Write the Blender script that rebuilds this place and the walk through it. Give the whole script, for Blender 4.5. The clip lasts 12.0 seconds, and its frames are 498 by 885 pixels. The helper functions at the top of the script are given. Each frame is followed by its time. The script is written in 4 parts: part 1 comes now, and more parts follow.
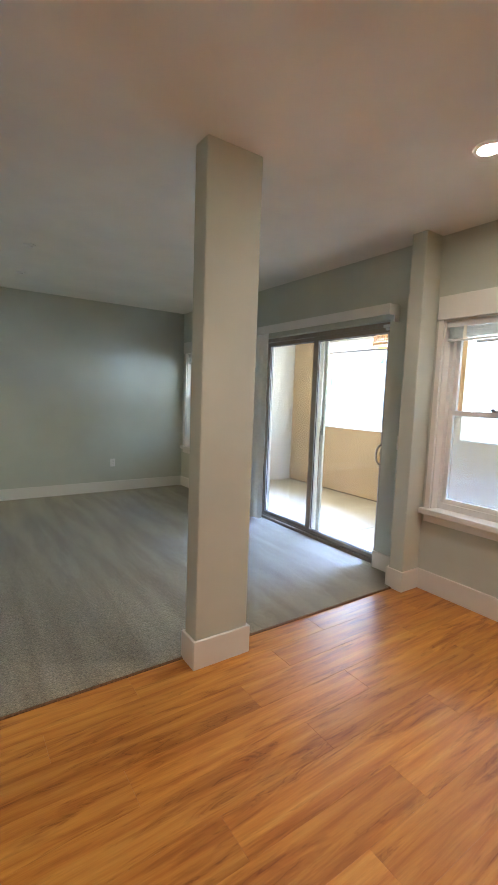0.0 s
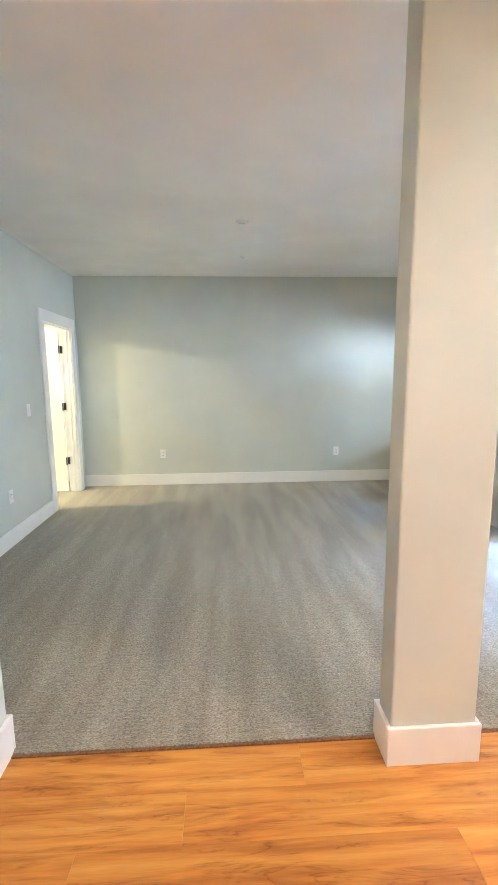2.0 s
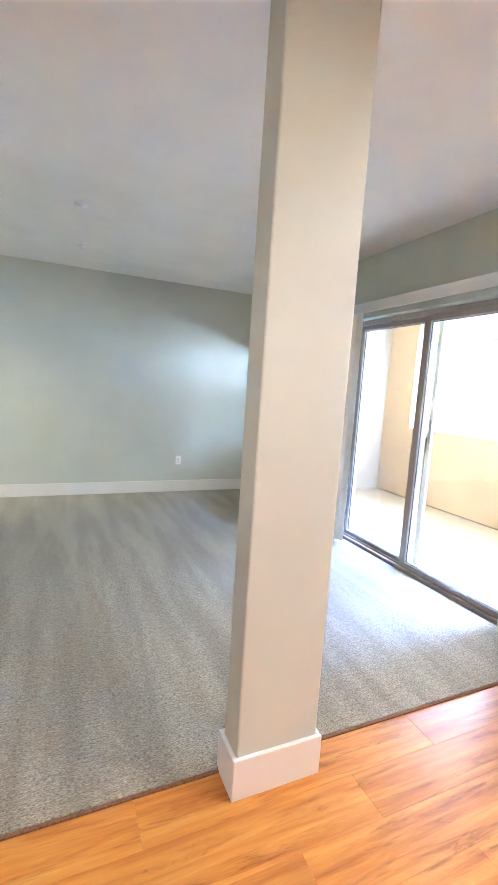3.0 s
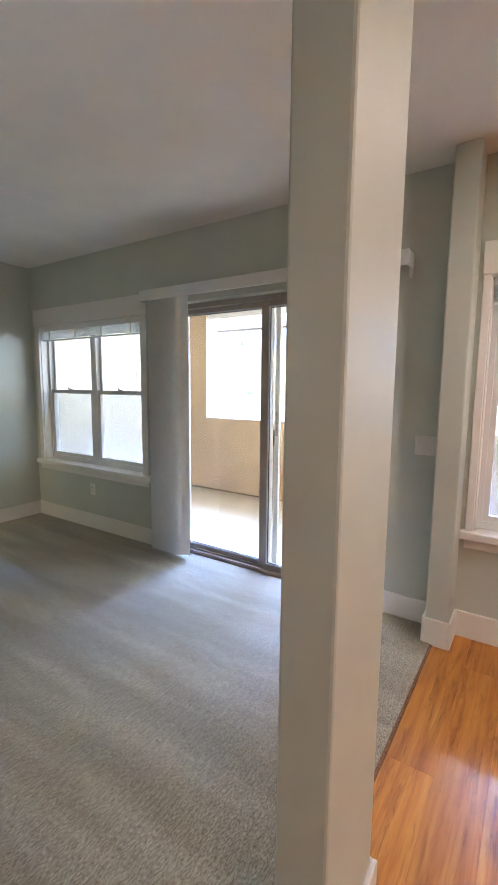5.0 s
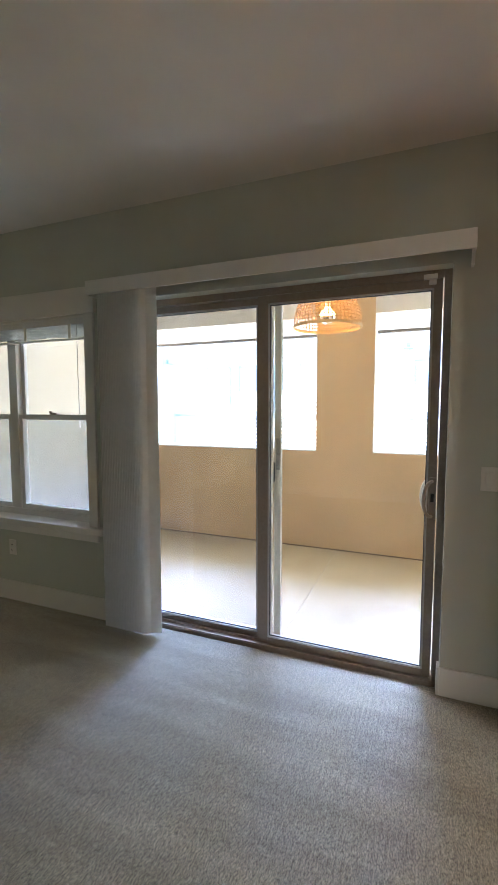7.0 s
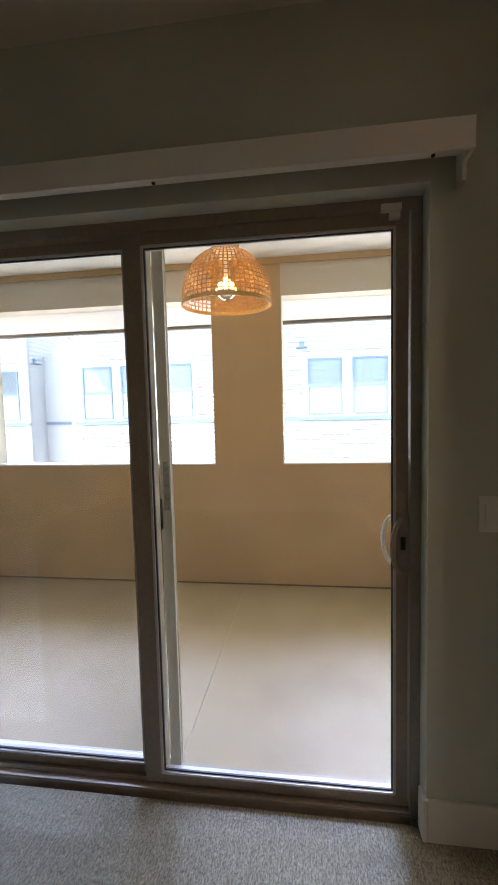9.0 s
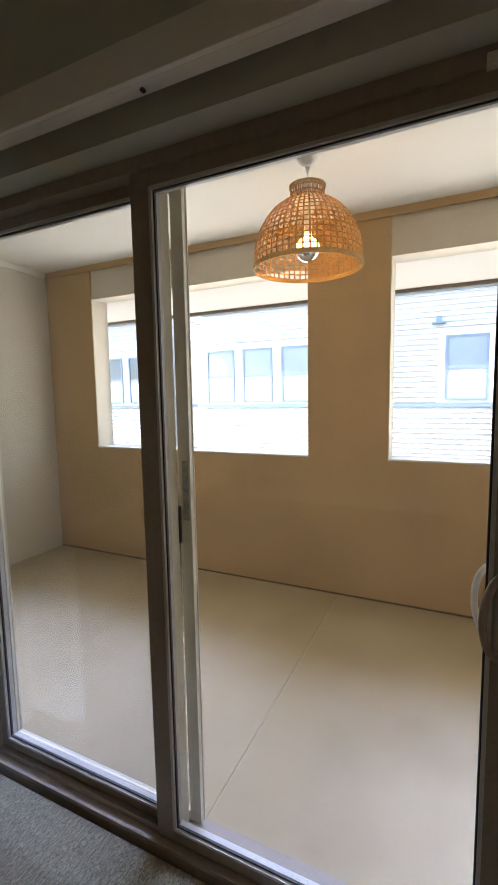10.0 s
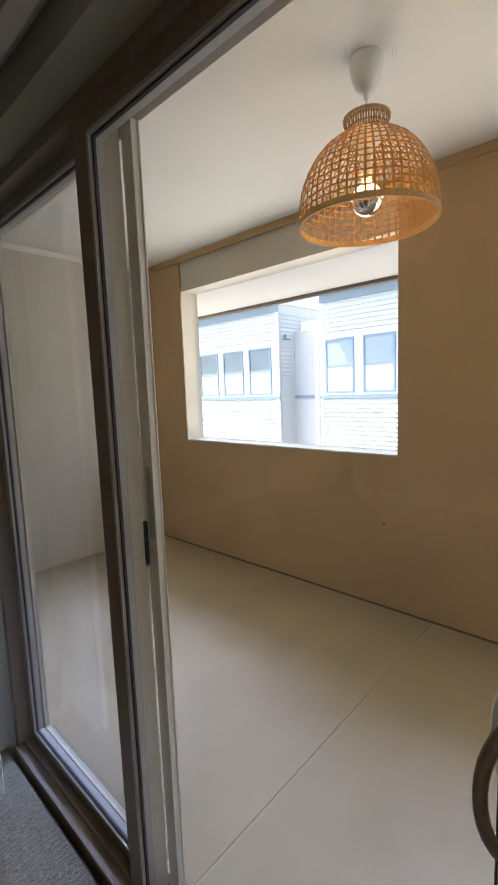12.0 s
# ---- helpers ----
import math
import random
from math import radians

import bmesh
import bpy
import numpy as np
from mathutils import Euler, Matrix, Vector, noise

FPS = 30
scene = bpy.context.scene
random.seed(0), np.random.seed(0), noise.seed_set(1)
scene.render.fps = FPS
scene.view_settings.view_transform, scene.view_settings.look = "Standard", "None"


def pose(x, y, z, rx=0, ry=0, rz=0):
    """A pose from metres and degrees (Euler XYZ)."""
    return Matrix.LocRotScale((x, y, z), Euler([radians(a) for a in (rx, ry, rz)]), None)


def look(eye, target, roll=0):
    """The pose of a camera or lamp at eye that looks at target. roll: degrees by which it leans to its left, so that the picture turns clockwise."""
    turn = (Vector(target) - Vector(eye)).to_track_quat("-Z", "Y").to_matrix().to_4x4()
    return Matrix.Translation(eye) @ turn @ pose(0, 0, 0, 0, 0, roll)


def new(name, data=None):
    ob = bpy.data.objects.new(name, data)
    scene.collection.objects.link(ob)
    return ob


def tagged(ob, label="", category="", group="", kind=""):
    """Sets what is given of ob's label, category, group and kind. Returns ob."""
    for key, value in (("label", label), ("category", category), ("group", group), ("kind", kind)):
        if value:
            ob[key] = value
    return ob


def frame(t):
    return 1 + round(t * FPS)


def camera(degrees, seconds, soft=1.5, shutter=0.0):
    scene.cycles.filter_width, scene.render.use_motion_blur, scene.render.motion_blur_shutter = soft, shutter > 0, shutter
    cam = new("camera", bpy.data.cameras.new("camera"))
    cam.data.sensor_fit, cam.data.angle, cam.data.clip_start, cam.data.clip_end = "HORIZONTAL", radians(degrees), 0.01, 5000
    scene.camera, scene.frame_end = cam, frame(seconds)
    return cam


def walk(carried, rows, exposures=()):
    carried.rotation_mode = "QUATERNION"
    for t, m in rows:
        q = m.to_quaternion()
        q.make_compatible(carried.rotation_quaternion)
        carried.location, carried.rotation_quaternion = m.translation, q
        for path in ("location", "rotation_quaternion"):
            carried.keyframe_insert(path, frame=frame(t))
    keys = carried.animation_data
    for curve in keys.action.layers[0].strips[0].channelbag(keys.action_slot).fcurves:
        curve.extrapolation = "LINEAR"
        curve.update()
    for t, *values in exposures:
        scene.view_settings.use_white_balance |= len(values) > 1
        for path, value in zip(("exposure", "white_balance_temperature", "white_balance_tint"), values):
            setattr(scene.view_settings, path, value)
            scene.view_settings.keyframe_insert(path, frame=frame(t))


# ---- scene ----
cam = camera(59.3, 12.0, soft=1.2)
PATH = [
    (0, (0.331, 0.363, 1.457), (1.459, 2.001, 1.247), 2.1),
    (0.5, (0.438, 0.464, 1.452), (1.304, 2.245, 1.172), 0.2),
    (0.7, (0.47, 0.548, 1.465), (1.268, 2.366, 1.223), -0.1),
    (1, (0.526, 0.648, 1.462), (1.31, 2.475, 1.246), -0.9),
    (1.3, (0.6, 0.745, 1.46), (1.258, 2.621, 1.245), -0.5),
    (1.5, (0.611, 0.806, 1.454), (1.095, 2.729, 1.195), -1.1),
    (2, (0.78, 0.899, 1.451), (0.889, 2.873, 1.146), -0.5),
    (2.5, (0.898, 0.959, 1.443), (1.207, 2.902, 1.084), 1.5),
    (3, (0.792, 1.07, 1.434), (1.6, 2.883, 1.187), 3.7),
    (3.5, (0.716, 1.265, 1.432), (1.783, 2.939, 1.188), 0.0),
    (3.7, (0.705, 1.356, 1.419), (1.825, 2.985, 1.113), 2.0),
    (5.3, (0.623, 2.177, 1.471), (2.325, 3.196, 1.215), 0.8),
    (5.5, (0.645, 2.269, 1.459), (2.355, 3.272, 1.196), 1.9),
    (6, (0.823, 2.5, 1.445), (2.592, 3.405, 1.216), 1.0),
    (6.5, (0.937, 2.693, 1.453), (2.695, 3.625, 1.25), 0.9),
    (6.7, (0.985, 2.78, 1.459), (2.788, 3.627, 1.284), 0.4),
    (8.3, (1.562, 3.103, 1.439), (3.477, 3.644, 1.237), 0.4),
    (8.5, (1.674, 3.109, 1.439), (3.622, 3.516, 1.24), -0.5),
    (8.6, (1.727, 3.115, 1.431), (3.685, 3.486, 1.265), -0.8),
    (9, (1.951, 3.164, 1.463), (3.927, 3.439, 1.312), -1.4),
    (9.5, (2.175, 3.113, 1.455), (4.099, 3.633, 1.292), -3.2),
    (9.6, (2.243, 3.075, 1.448), (4.138, 3.691, 1.28), -2.1),
    (10, (2.438, 2.957, 1.468), (4.234, 3.81, 1.255), -1.0),
    (10.5, (2.64, 2.892, 1.454), (4.352, 3.904, 1.238), -2.8),
    (11, (2.808, 2.858, 1.459), (4.46, 3.969, 1.267), -2.5),
    (11.5, (2.903, 2.794, 1.467), (4.43, 4.07, 1.264), -2.6),
    (12, (2.937, 2.77, 1.457), (4.39, 4.124, 1.218), -2.1),
]
walk(cam, [(t, look(eye, target, roll)) for t, eye, target, roll in PATH],
     [(0.0, 4.85, 5600, 6), (0.5, 5.57, 5500, 7), (1.0, 5.8, 5450, 8), (1.5, 6.0, 5450, 9), (2.0, 6.15, 5450, 11), (3.0, 6.15, 5150, 12), (3.7, 5.55, 5200, 13),
      (5.5, 5.1, 5750, 14), (6.5, 4.65, 5950, 12), (8.5, 3.65, 6650, 13), (9.5, 3.1, 7100, 14), (10.5, 3.0, 7150, 14), (11.0, 2.75, 7050, 14), (12.0, 2.68, 6900, 14)])

# ---- world and light ----
world = bpy.data.worlds.new("sky")
scene.world = world
world.use_nodes = True
wn, wl = world.node_tree.nodes, world.node_tree.links
sky = wn.new("ShaderNodeTexSky")
sky.sky_type = "NISHITA"
sky.sun_disc = False
SUN_DIR = Vector((-0.22, 0.45, 0.86)).normalized()
sky.sun_elevation = math.asin(SUN_DIR.z)
sky.sun_rotation = math.atan2(SUN_DIR.x, SUN_DIR.y)
wl.new(sky.outputs[0], wn["Background"].inputs[0])
wn["Background"].inputs[1].default_value = 0.15

sun = new("sun", bpy.data.lights.new("sun", "SUN"))
sun.data.energy, sun.data.angle, sun.data.color = 2.2, radians(0.5), (1.0, 0.95, 0.87)
sun.matrix_world = look((0, 0, 30), Vector((0, 0, 30)) - SUN_DIR)


def spot(name, at, energy, colour, size, blend=0.6, radius=0.05):
    ob = new(name, bpy.data.lights.new(name, "SPOT"))
    d = ob.data
    d.energy, d.color, d.spot_size, d.spot_blend, d.shadow_soft_size = energy, colour, radians(size), blend, radius
    ob.location = at
    return ob


def bulb_light(name, at, energy, colour, radius):
    ob = new(name, bpy.data.lights.new(name, "POINT"))
    ob.data.energy, ob.data.color, ob.data.shadow_soft_size = energy, colour, radius
    ob.location = at
    return ob


CEIL = 2.688          # ceiling height
WARM = (1.0, 0.67, 0.63)
# only the first is known; the other three are added to light the dining area
CANS = [(2.52, 1.59), (0.55, 1.15), (2.57, -0.5), (0.55, -0.5)]
for cx, cy in CANS:
    spot("recessed_lamp", (cx, cy, CEIL - 0.03), 0.82, WARM, 150, 0.9, 0.06)
bulb_light("bedroom_lamp", (-3.0, 5.45, 2.35), 4.2, (1.0, 0.74, 0.42), 0.09)
bulb_light("pendant_light", (4.615, 3.65, 2.20), 3.0, (1.0, 0.64, 0.22), 0.055)


# area lamps added in the two patio openings to boost the daylight: the high sky slanting down, and the sunlit yard
# straight in
def daylight(name, at, towards, wide, tall, energy, colour, spread):
    d = bpy.data.lights.new(name, "AREA")
    d.shape, d.size, d.size_y = "RECTANGLE", wide, tall
    d.energy, d.color, d.spread = energy, colour, radians(spread)
    ob = new(name, d)
    ob.matrix_world = look(at, Vector(at) + Vector(towards))
    return ob


for oy0, oy1 in ((1.25, 3.387), (3.968, 6.087)):
    oy, wide = (oy0 + oy1) / 2, oy1 - oy0 - 0.1
    daylight("sky_fill_in_opening", (5.74, oy, 2.31), (-1, 0, -1.2), wide, 0.16, 2.7, (0.40, 0.54, 1.0), 42)
    daylight("yard_fill_in_opening", (5.80, oy, 1.69), (-1, 0, 0), wide, 1.3, 1.7, (0.98, 0.98, 0.96), 180)


# ---- materials ----
def material(name):
    m = bpy.data.materials.new(name)
    m.use_nodes = True
    nt = m.node_tree
    return m, nt.nodes, nt.links, nt.nodes["Principled BSDF"]


def noise_tex(n, l, coord, scale, detail=4, rough=0.55):
    t = n.new("ShaderNodeTexNoise")
    t.inputs["Scale"].default_value, t.inputs["Detail"].default_value, t.inputs["Roughness"].default_value = scale, detail, rough
    if coord is not None:
        l.new(coord, t.inputs["Vector"])
    return t


def ramp(n, l, fac, stops):
    r = n.new("ShaderNodeValToRGB")
    while len(r.color_ramp.elements) < len(stops):
        r.color_ramp.elements.new(0.5)
    for e, (p, c) in zip(r.color_ramp.elements, stops):
        e.position, e.color = p, (*c, 1)
    l.new(fac, r.inputs[0])
    return r


def bump(n, l, bsdf, height, strength, distance):
    b = n.new("ShaderNodeBump")
    b.inputs["Strength"].default_value, b.inputs["Distance"].default_value = strength, distance
    l.new(height, b.inputs["Height"])
    l.new(b.outputs[0], bsdf.inputs["Normal"])
    return b


def shade(c, k):
    return tuple(min(1, v * k) for v in c)


def painted(name, colour, rough=0.6, grain=180, bump_d=0.0006, vary=0.06, strength=0.35):
    """Rolled paint: faint cloudy tone, a fine orange-peel relief."""
    m, n, l, b = material(name)
    co = n.new("ShaderNodeTexCoord").outputs["Object"]
    cloud = noise_tex(n, l, co, 1.3, 3)
    r = ramp(n, l, cloud.outputs[0], [(0.3, shade(colour, 1 - vary)), (0.7, shade(colour, 1 + vary))])
    l.new(r.outputs[0], b.inputs["Base Color"])
    b.inputs["Roughness"].default_value = rough
    g = noise_tex(n, l, co, grain, 2)
    bump(n, l, b, g.outputs[0], strength, bump_d)
    return m


def plain(name, colour, rough=0.5, metal=0.0, vary=0.08, scale=30, bump_d=0.0):
    m, n, l, b = material(name)
    co = n.new("ShaderNodeTexCoord").outputs["Object"]
    t = noise_tex(n, l, co, scale, 3)
    r = ramp(n, l, t.outputs[0], [(0.3, shade(colour, 1 - vary)), (0.7, shade(colour, 1 + vary))])
    l.new(r.outputs[0], b.inputs["Base Color"])
    b.inputs["Roughness"].default_value, b.inputs["Metallic"].default_value = rough, metal
    if bump_d:
        bump(n, l, b, t.outputs[0], 0.4, bump_d)
    return m


WALL = painted("sage_wall_paint", (0.57, 0.60, 0.535), 0.55)
CEILING = painted("ceiling_paint", (0.82, 0.81, 0.755), 0.8, 120, 0.0012)
TRIM = painted("white_trim_paint", (0.80, 0.79, 0.75), 0.32, 60, 0.0002, 0.03)
DOOR_PAINT = painted("cream_door_paint", (0.80, 0.76, 0.66), 0.4, 60, 0.0002, 0.03)
VINYL = plain("white_vinyl", (0.78, 0.78, 0.76), 0.35, 0.0, 0.015, 8)
ALU = plain("taupe_aluminium", (0.335, 0.285, 0.235), 0.42, 0.0, 0.08, 60)
ALU_LIGHT = plain("cream_aluminium", (0.86, 0.82, 0.70), 0.4, 0.0, 0.06, 60)
BLACK = plain("black_metal", (0.02, 0.02, 0.02), 0.4)
DARK = plain("dark_gap", (0.05, 0.04, 0.035), 0.9)
BEAD = plain("beige_glazing_bead", (0.60, 0.60, 0.60), 0.3, 0.0, 0.06, 60)
GASKET = plain("black_gasket", (0.05, 0.055, 0.065), 0.6)
PLASTIC = plain("white_plastic", (0.82, 0.81, 0.78), 0.3, 0.0, 0.02)
SLOT = plain("socket_slot", (0.06, 0.06, 0.06), 0.6)
LAMINATE = plain("blind_vane_vinyl", (0.86, 0.88, 0.85), 0.45, 0.0, 0.03)
STUCCO = painted("tan_stucco", (0.52, 0.352, 0.178), 0.9, 55, 0.0012, 0.09, 0.6)
STUCCO_CREAM = painted("cream_stucco", (0.64, 0.58, 0.475), 0.9, 55, 0.0012, 0.06, 0.6)
PATIO_WHITE = painted("patio_ceiling_paint", (0.84, 0.82, 0.76), 0.85, 70, 0.002, 0.04)
SILL_WHITE = painted("painted_ledge", (0.74, 0.75, 0.76), 0.6, 70, 0.001, 0.05)
FACADE = painted("white_siding_paint", (0.52, 0.53, 0.53), 0.6, 20, 0.001, 0.05)
FACADE_TRIM = painted("white_exterior_trim", (0.66, 0.67, 0.67), 0.5, 20, 0.001, 0.03)
FACADE_BLUE = painted("pale_blue_trim", (0.18, 0.25, 0.33), 0.5, 20, 0.001, 0.05)
ROOFING = plain("roof_membrane", (0.35, 0.34, 0.33), 0.9, 0.0, 0.2, 4, 0.004)
# for the unseen ground, set pale to bounce more sun onto the patio ceiling
PAVING = plain("concrete_paving", (0.32, 0.31, 0.295), 0.9, 0.0, 0.25, 6, 0.004)


def make_carpet():
    m, n, l, b = material("ribbed_carpet")
    tc = n.new("ShaderNodeTexCoord").outputs["Object"]
    # vacuum strokes run down the room, in uneven bands
    mp = n.new("ShaderNodeMapping")
    mp.inputs["Scale"].default_value = (4.2, 0.55, 1)
    mp.inputs["Rotation"].default_value = (0, 0, radians(7))
    l.new(tc, mp.inputs[0])
    strokes = noise_tex(n, l, mp.outputs[0], 1.6, 2, 0.5)
    mpf = n.new("ShaderNodeMapping")
    mpf.inputs["Scale"].default_value = (1.0, 2.3, 1)
    l.new(tc, mpf.inputs[0])
    fine = noise_tex(n, l, mpf.outputs[0], 80, 5, 0.75)
    blot = noise_tex(n, l, mpf.outputs[0], 22, 4, 0.65)
    base = ramp(n, l, strokes.outputs[0], [(0.36, (0.258, 0.238, 0.173)), (0.50, (0.300, 0.277, 0.204)), (0.64, (0.350, 0.323, 0.242))])
    mix = n.new("ShaderNodeMixRGB")
    mix.blend_type, mix.inputs[0].default_value = "MULTIPLY", 0.8
    tuft = ramp(n, l, fine.outputs[0], [(0.36, (0.24, 0.24, 0.25)), (0.62, (1.62, 1.61, 1.59))])
    l.new(base.outputs[0], mix.inputs[1]), l.new(tuft.outputs[0], mix.inputs[2])
    mix2 = n.new("ShaderNodeMixRGB")
    mix2.blend_type, mix2.inputs[0].default_value = "MULTIPLY", 0.7
    bl = ramp(n, l, blot.outputs[0], [(0.35, (0.74, 0.74, 0.74)), (0.65, (1.18, 1.18, 1.18))])
    l.new(mix.outputs[0], mix2.inputs[1]), l.new(bl.outputs[0], mix2.inputs[2])
    # the rib lines of the loops, across the room
    wave = n.new("ShaderNodeTexWave")
    wave.bands_direction = "Y"
    wave.inputs["Scale"].default_value, wave.inputs["Distortion"].default_value = 15.0, 2.2
    wave.inputs["Detail"].default_value, wave.inputs["Detail Scale"].default_value = 4, 5
    l.new(tc, wave.inputs["Vector"])
    where = noise_tex(n, l, mp.outputs[0], 2.6, 3)
    wr = ramp(n, l, where.outputs[0], [(0.44, (0.03, 0.03, 0.03)), (0.64, (0.36, 0.36, 0.36))])
    mix3 = n.new("ShaderNodeMixRGB")
    mix3.blend_type = "MULTIPLY"
    rb = ramp(n, l, wave.outputs[0], [(0.08, (0.58, 0.57, 0.56)), (0.5, (1.10, 1.10, 1.10))])
    l.new(wr.outputs[0], mix3.inputs[0])
    l.new(mix2.outputs[0], mix3.inputs[1]), l.new(rb.outputs[0], mix3.inputs[2])
    l.new(mix3.outputs[0], b.inputs["Base Color"])
    b.inputs["Roughness"].default_value = 0.95
    b.inputs["Sheen Weight"].default_value = 0.25
    nub = n.new("ShaderNodeTexVoronoi")
    nub.inputs["Scale"].default_value = 210
    l.new(tc, nub.inputs["Vector"])
    add = n.new("ShaderNodeMath")
    add.operation = "MULTIPLY_ADD"
    add.inputs[1].default_value = -0.5
    l.new(nub.outputs["Distance"], add.inputs[0]), l.new(fine.outputs[0], add.inputs[2])
    bump(n, l, b, add.outputs[0], 0.7, 0.005)
    return m


def make_wood():
    """Honey vinyl plank: broad soft bands, brown clouds with curled knots, a quiet fibre."""
    m, n, l, b = material("honey_wood_plank")
    tc = n.new("ShaderNodeTexCoord").outputs["Object"]
    info = n.new("ShaderNodeObjectInfo")
    shift = n.new("ShaderNodeVectorMath")
    shift.operation = "MULTIPLY_ADD"
    comb = n.new("ShaderNodeCombineXYZ")
    for i in range(3):
        l.new(info.outputs["Random"], comb.inputs[i])
    shift.inputs[1].default_value = (37, 53, 71)
    l.new(comb.outputs[0], shift.inputs[0]), l.new(tc, shift.inputs[2])

    def stretched(sx, sy, scale, detail, rough, distortion):
        mp = n.new("ShaderNodeMapping")
        mp.inputs["Scale"].default_value = (sx, sy, 1)
        l.new(shift.outputs[0], mp.inputs[0])
        t = noise_tex(n, l, mp.outputs[0], scale, detail, rough)
        t.inputs["Distortion"].default_value = distortion
        return t.outputs[0]

    def times(a, c, fac=1.0):
        mx = n.new("ShaderNodeMixRGB")
        mx.blend_type = "MULTIPLY"
        mx.inputs[0].default_value = fac
        l.new(a, mx.inputs[1]), l.new(c, mx.inputs[2])
        return mx

    bands = stretched(0.8, 13.0, 2.0, 5, 0.55, 0.4)
    col = ramp(n, l, bands, [(0.30, (0.42, 0.150, 0.022)), (0.44, (0.53, 0.215, 0.033)), (0.58, (0.60, 0.275, 0.046)), (0.74, (0.67, 0.345, 0.070))])
    clouds = stretched(0.95, 8.0, 2.0, 4, 0.6, 0.7)
    cl = ramp(n, l, clouds, [(0.34, (0.52, 0.37, 0.26)), (0.52, (1.0, 1.0, 1.0))])
    mix = times(col.outputs[0], cl.outputs[0], 0.65)
    curls = stretched(2.0, 14.0, 1.6, 3, 0.5, 1.6)
    cu = ramp(n, l, curls, [(0.46, (1, 1, 1)), (0.50, (0.42, 0.28, 0.18)), (0.54, (1, 1, 1))])
    mix = times(mix.outputs[0], cu.outputs[0])
    where = ramp(n, l, clouds, [(0.38, (0.6, 0.6, 0.6)), (0.50, (0.0, 0.0, 0.0))])
    l.new(where.outputs[0], mix.inputs[0])
    fibre = stretched(4, 60, 3.0, 4, 0.6, 0.0)
    fr = ramp(n, l, fibre, [(0.3, (0.84, 0.81, 0.78)), (0.7, (1.08, 1.08, 1.08))])
    mix = times(mix.outputs[0], fr.outputs[0], 0.6)
    tr = ramp(n, l, info.outputs["Random"], [(0.0, (0.88, 0.84, 0.79)), (0.4, (0.98, 0.97, 0.95)), (1.0, (1.08, 1.08, 1.07))])
    mix = times(mix.outputs[0], tr.outputs[0])
    l.new(mix.outputs[0], b.inputs["Base Color"])
    rr = ramp(n, l, fibre, [(0.2, (0.28, 0.28, 0.28)), (0.8, (0.40, 0.40, 0.40))])
    l.new(rr.outputs[0], b.inputs["Roughness"])
    bump(n, l, b, fibre, 0.12, 0.0006)
    return m


def make_concrete():
    m, n, l, b = material("pale_concrete")
    tc = n.new("ShaderNodeTexCoord").outputs["Object"]
    big = noise_tex(n, l, tc, 1.7, 6, 0.6)
    small = noise_tex(n, l, tc, 70, 4, 0.7)
    col = ramp(n, l, big.outputs[0], [(0.3, (0.36, 0.285, 0.17)), (0.5, (0.42, 0.335, 0.205)), (0.72, (0.46, 0.375, 0.24))])
    spots = ramp(n, l, small.outputs[0], [(0.30, (0.78, 0.77, 0.76)), (0.40, (1, 1, 1))])
    mix = n.new("ShaderNodeMixRGB")
    mix.blend_type, mix.inputs[0].default_value = "MULTIPLY", 0.6
    l.new(col.outputs[0], mix.inputs[1]), l.new(spots.outputs[0], mix.inputs[2])
    l.new(mix.outputs[0], b.inputs["Base Color"])
    b.inputs["Roughness"].default_value = 0.75
    bump(n, l, b, small.outputs[0], 0.3, 0.002)
    return m


def make_glass(name, haze=0.0, haze_colour=(0.8, 0.8, 0.8)):
    m = bpy.data.materials.new(name)
    m.use_nodes = True
    n, l = m.node_tree.nodes, m.node_tree.links
    n.clear()
    out = n.new("ShaderNodeOutputMaterial")
    clear = n.new("ShaderNodeBsdfTransparent")
    clear.inputs[0].default_value = (0.96, 0.975, 0.965, 1)
    gloss = n.new("ShaderNodeBsdfGlossy")
    gloss.inputs["Roughness"].default_value = 0.02
    lw = n.new("ShaderNodeLayerWeight")
    lw.inputs[0].default_value = 0.5
    pw = n.new("ShaderNodeMath")
    pw.operation, pw.inputs[1].default_value = "POWER", 5.0
    fr = n.new("ShaderNodeMath")
    fr.operation, fr.inputs[1].default_value, fr.inputs[2].default_value = "MULTIPLY_ADD", 0.9, 0.035
    l.new(lw.outputs["Facing"], pw.inputs[0]), l.new(pw.outputs[0], fr.inputs[0])
    mx = n.new("ShaderNodeMixShader")
    l.new(fr.outputs[0], mx.inputs[0]), l.new(clear.outputs[0], mx.inputs[1]), l.new(gloss.outputs[0], mx.inputs[2])
    last = mx
    if haze:
        d = n.new("ShaderNodeBsdfTranslucent")
        d.inputs[0].default_value = (*haze_colour, 1)
        dd = n.new("ShaderNodeBsdfDiffuse")
        dd.inputs[0].default_value = (*haze_colour, 1)
        md = n.new("ShaderNodeMixShader")
        md.inputs[0].default_value = 0.4
        l.new(d.outputs[0], md.inputs[1]), l.new(dd.outputs[0], md.inputs[2])
        mh = n.new("ShaderNodeMixShader")
        mh.inputs[0].default_value = haze
        l.new(mx.outputs[0], mh.inputs[1]), l.new(md.outputs[0], mh.inputs[2])
        last = mh
    l.new(last.outputs[0], out.inputs[0])
    return m


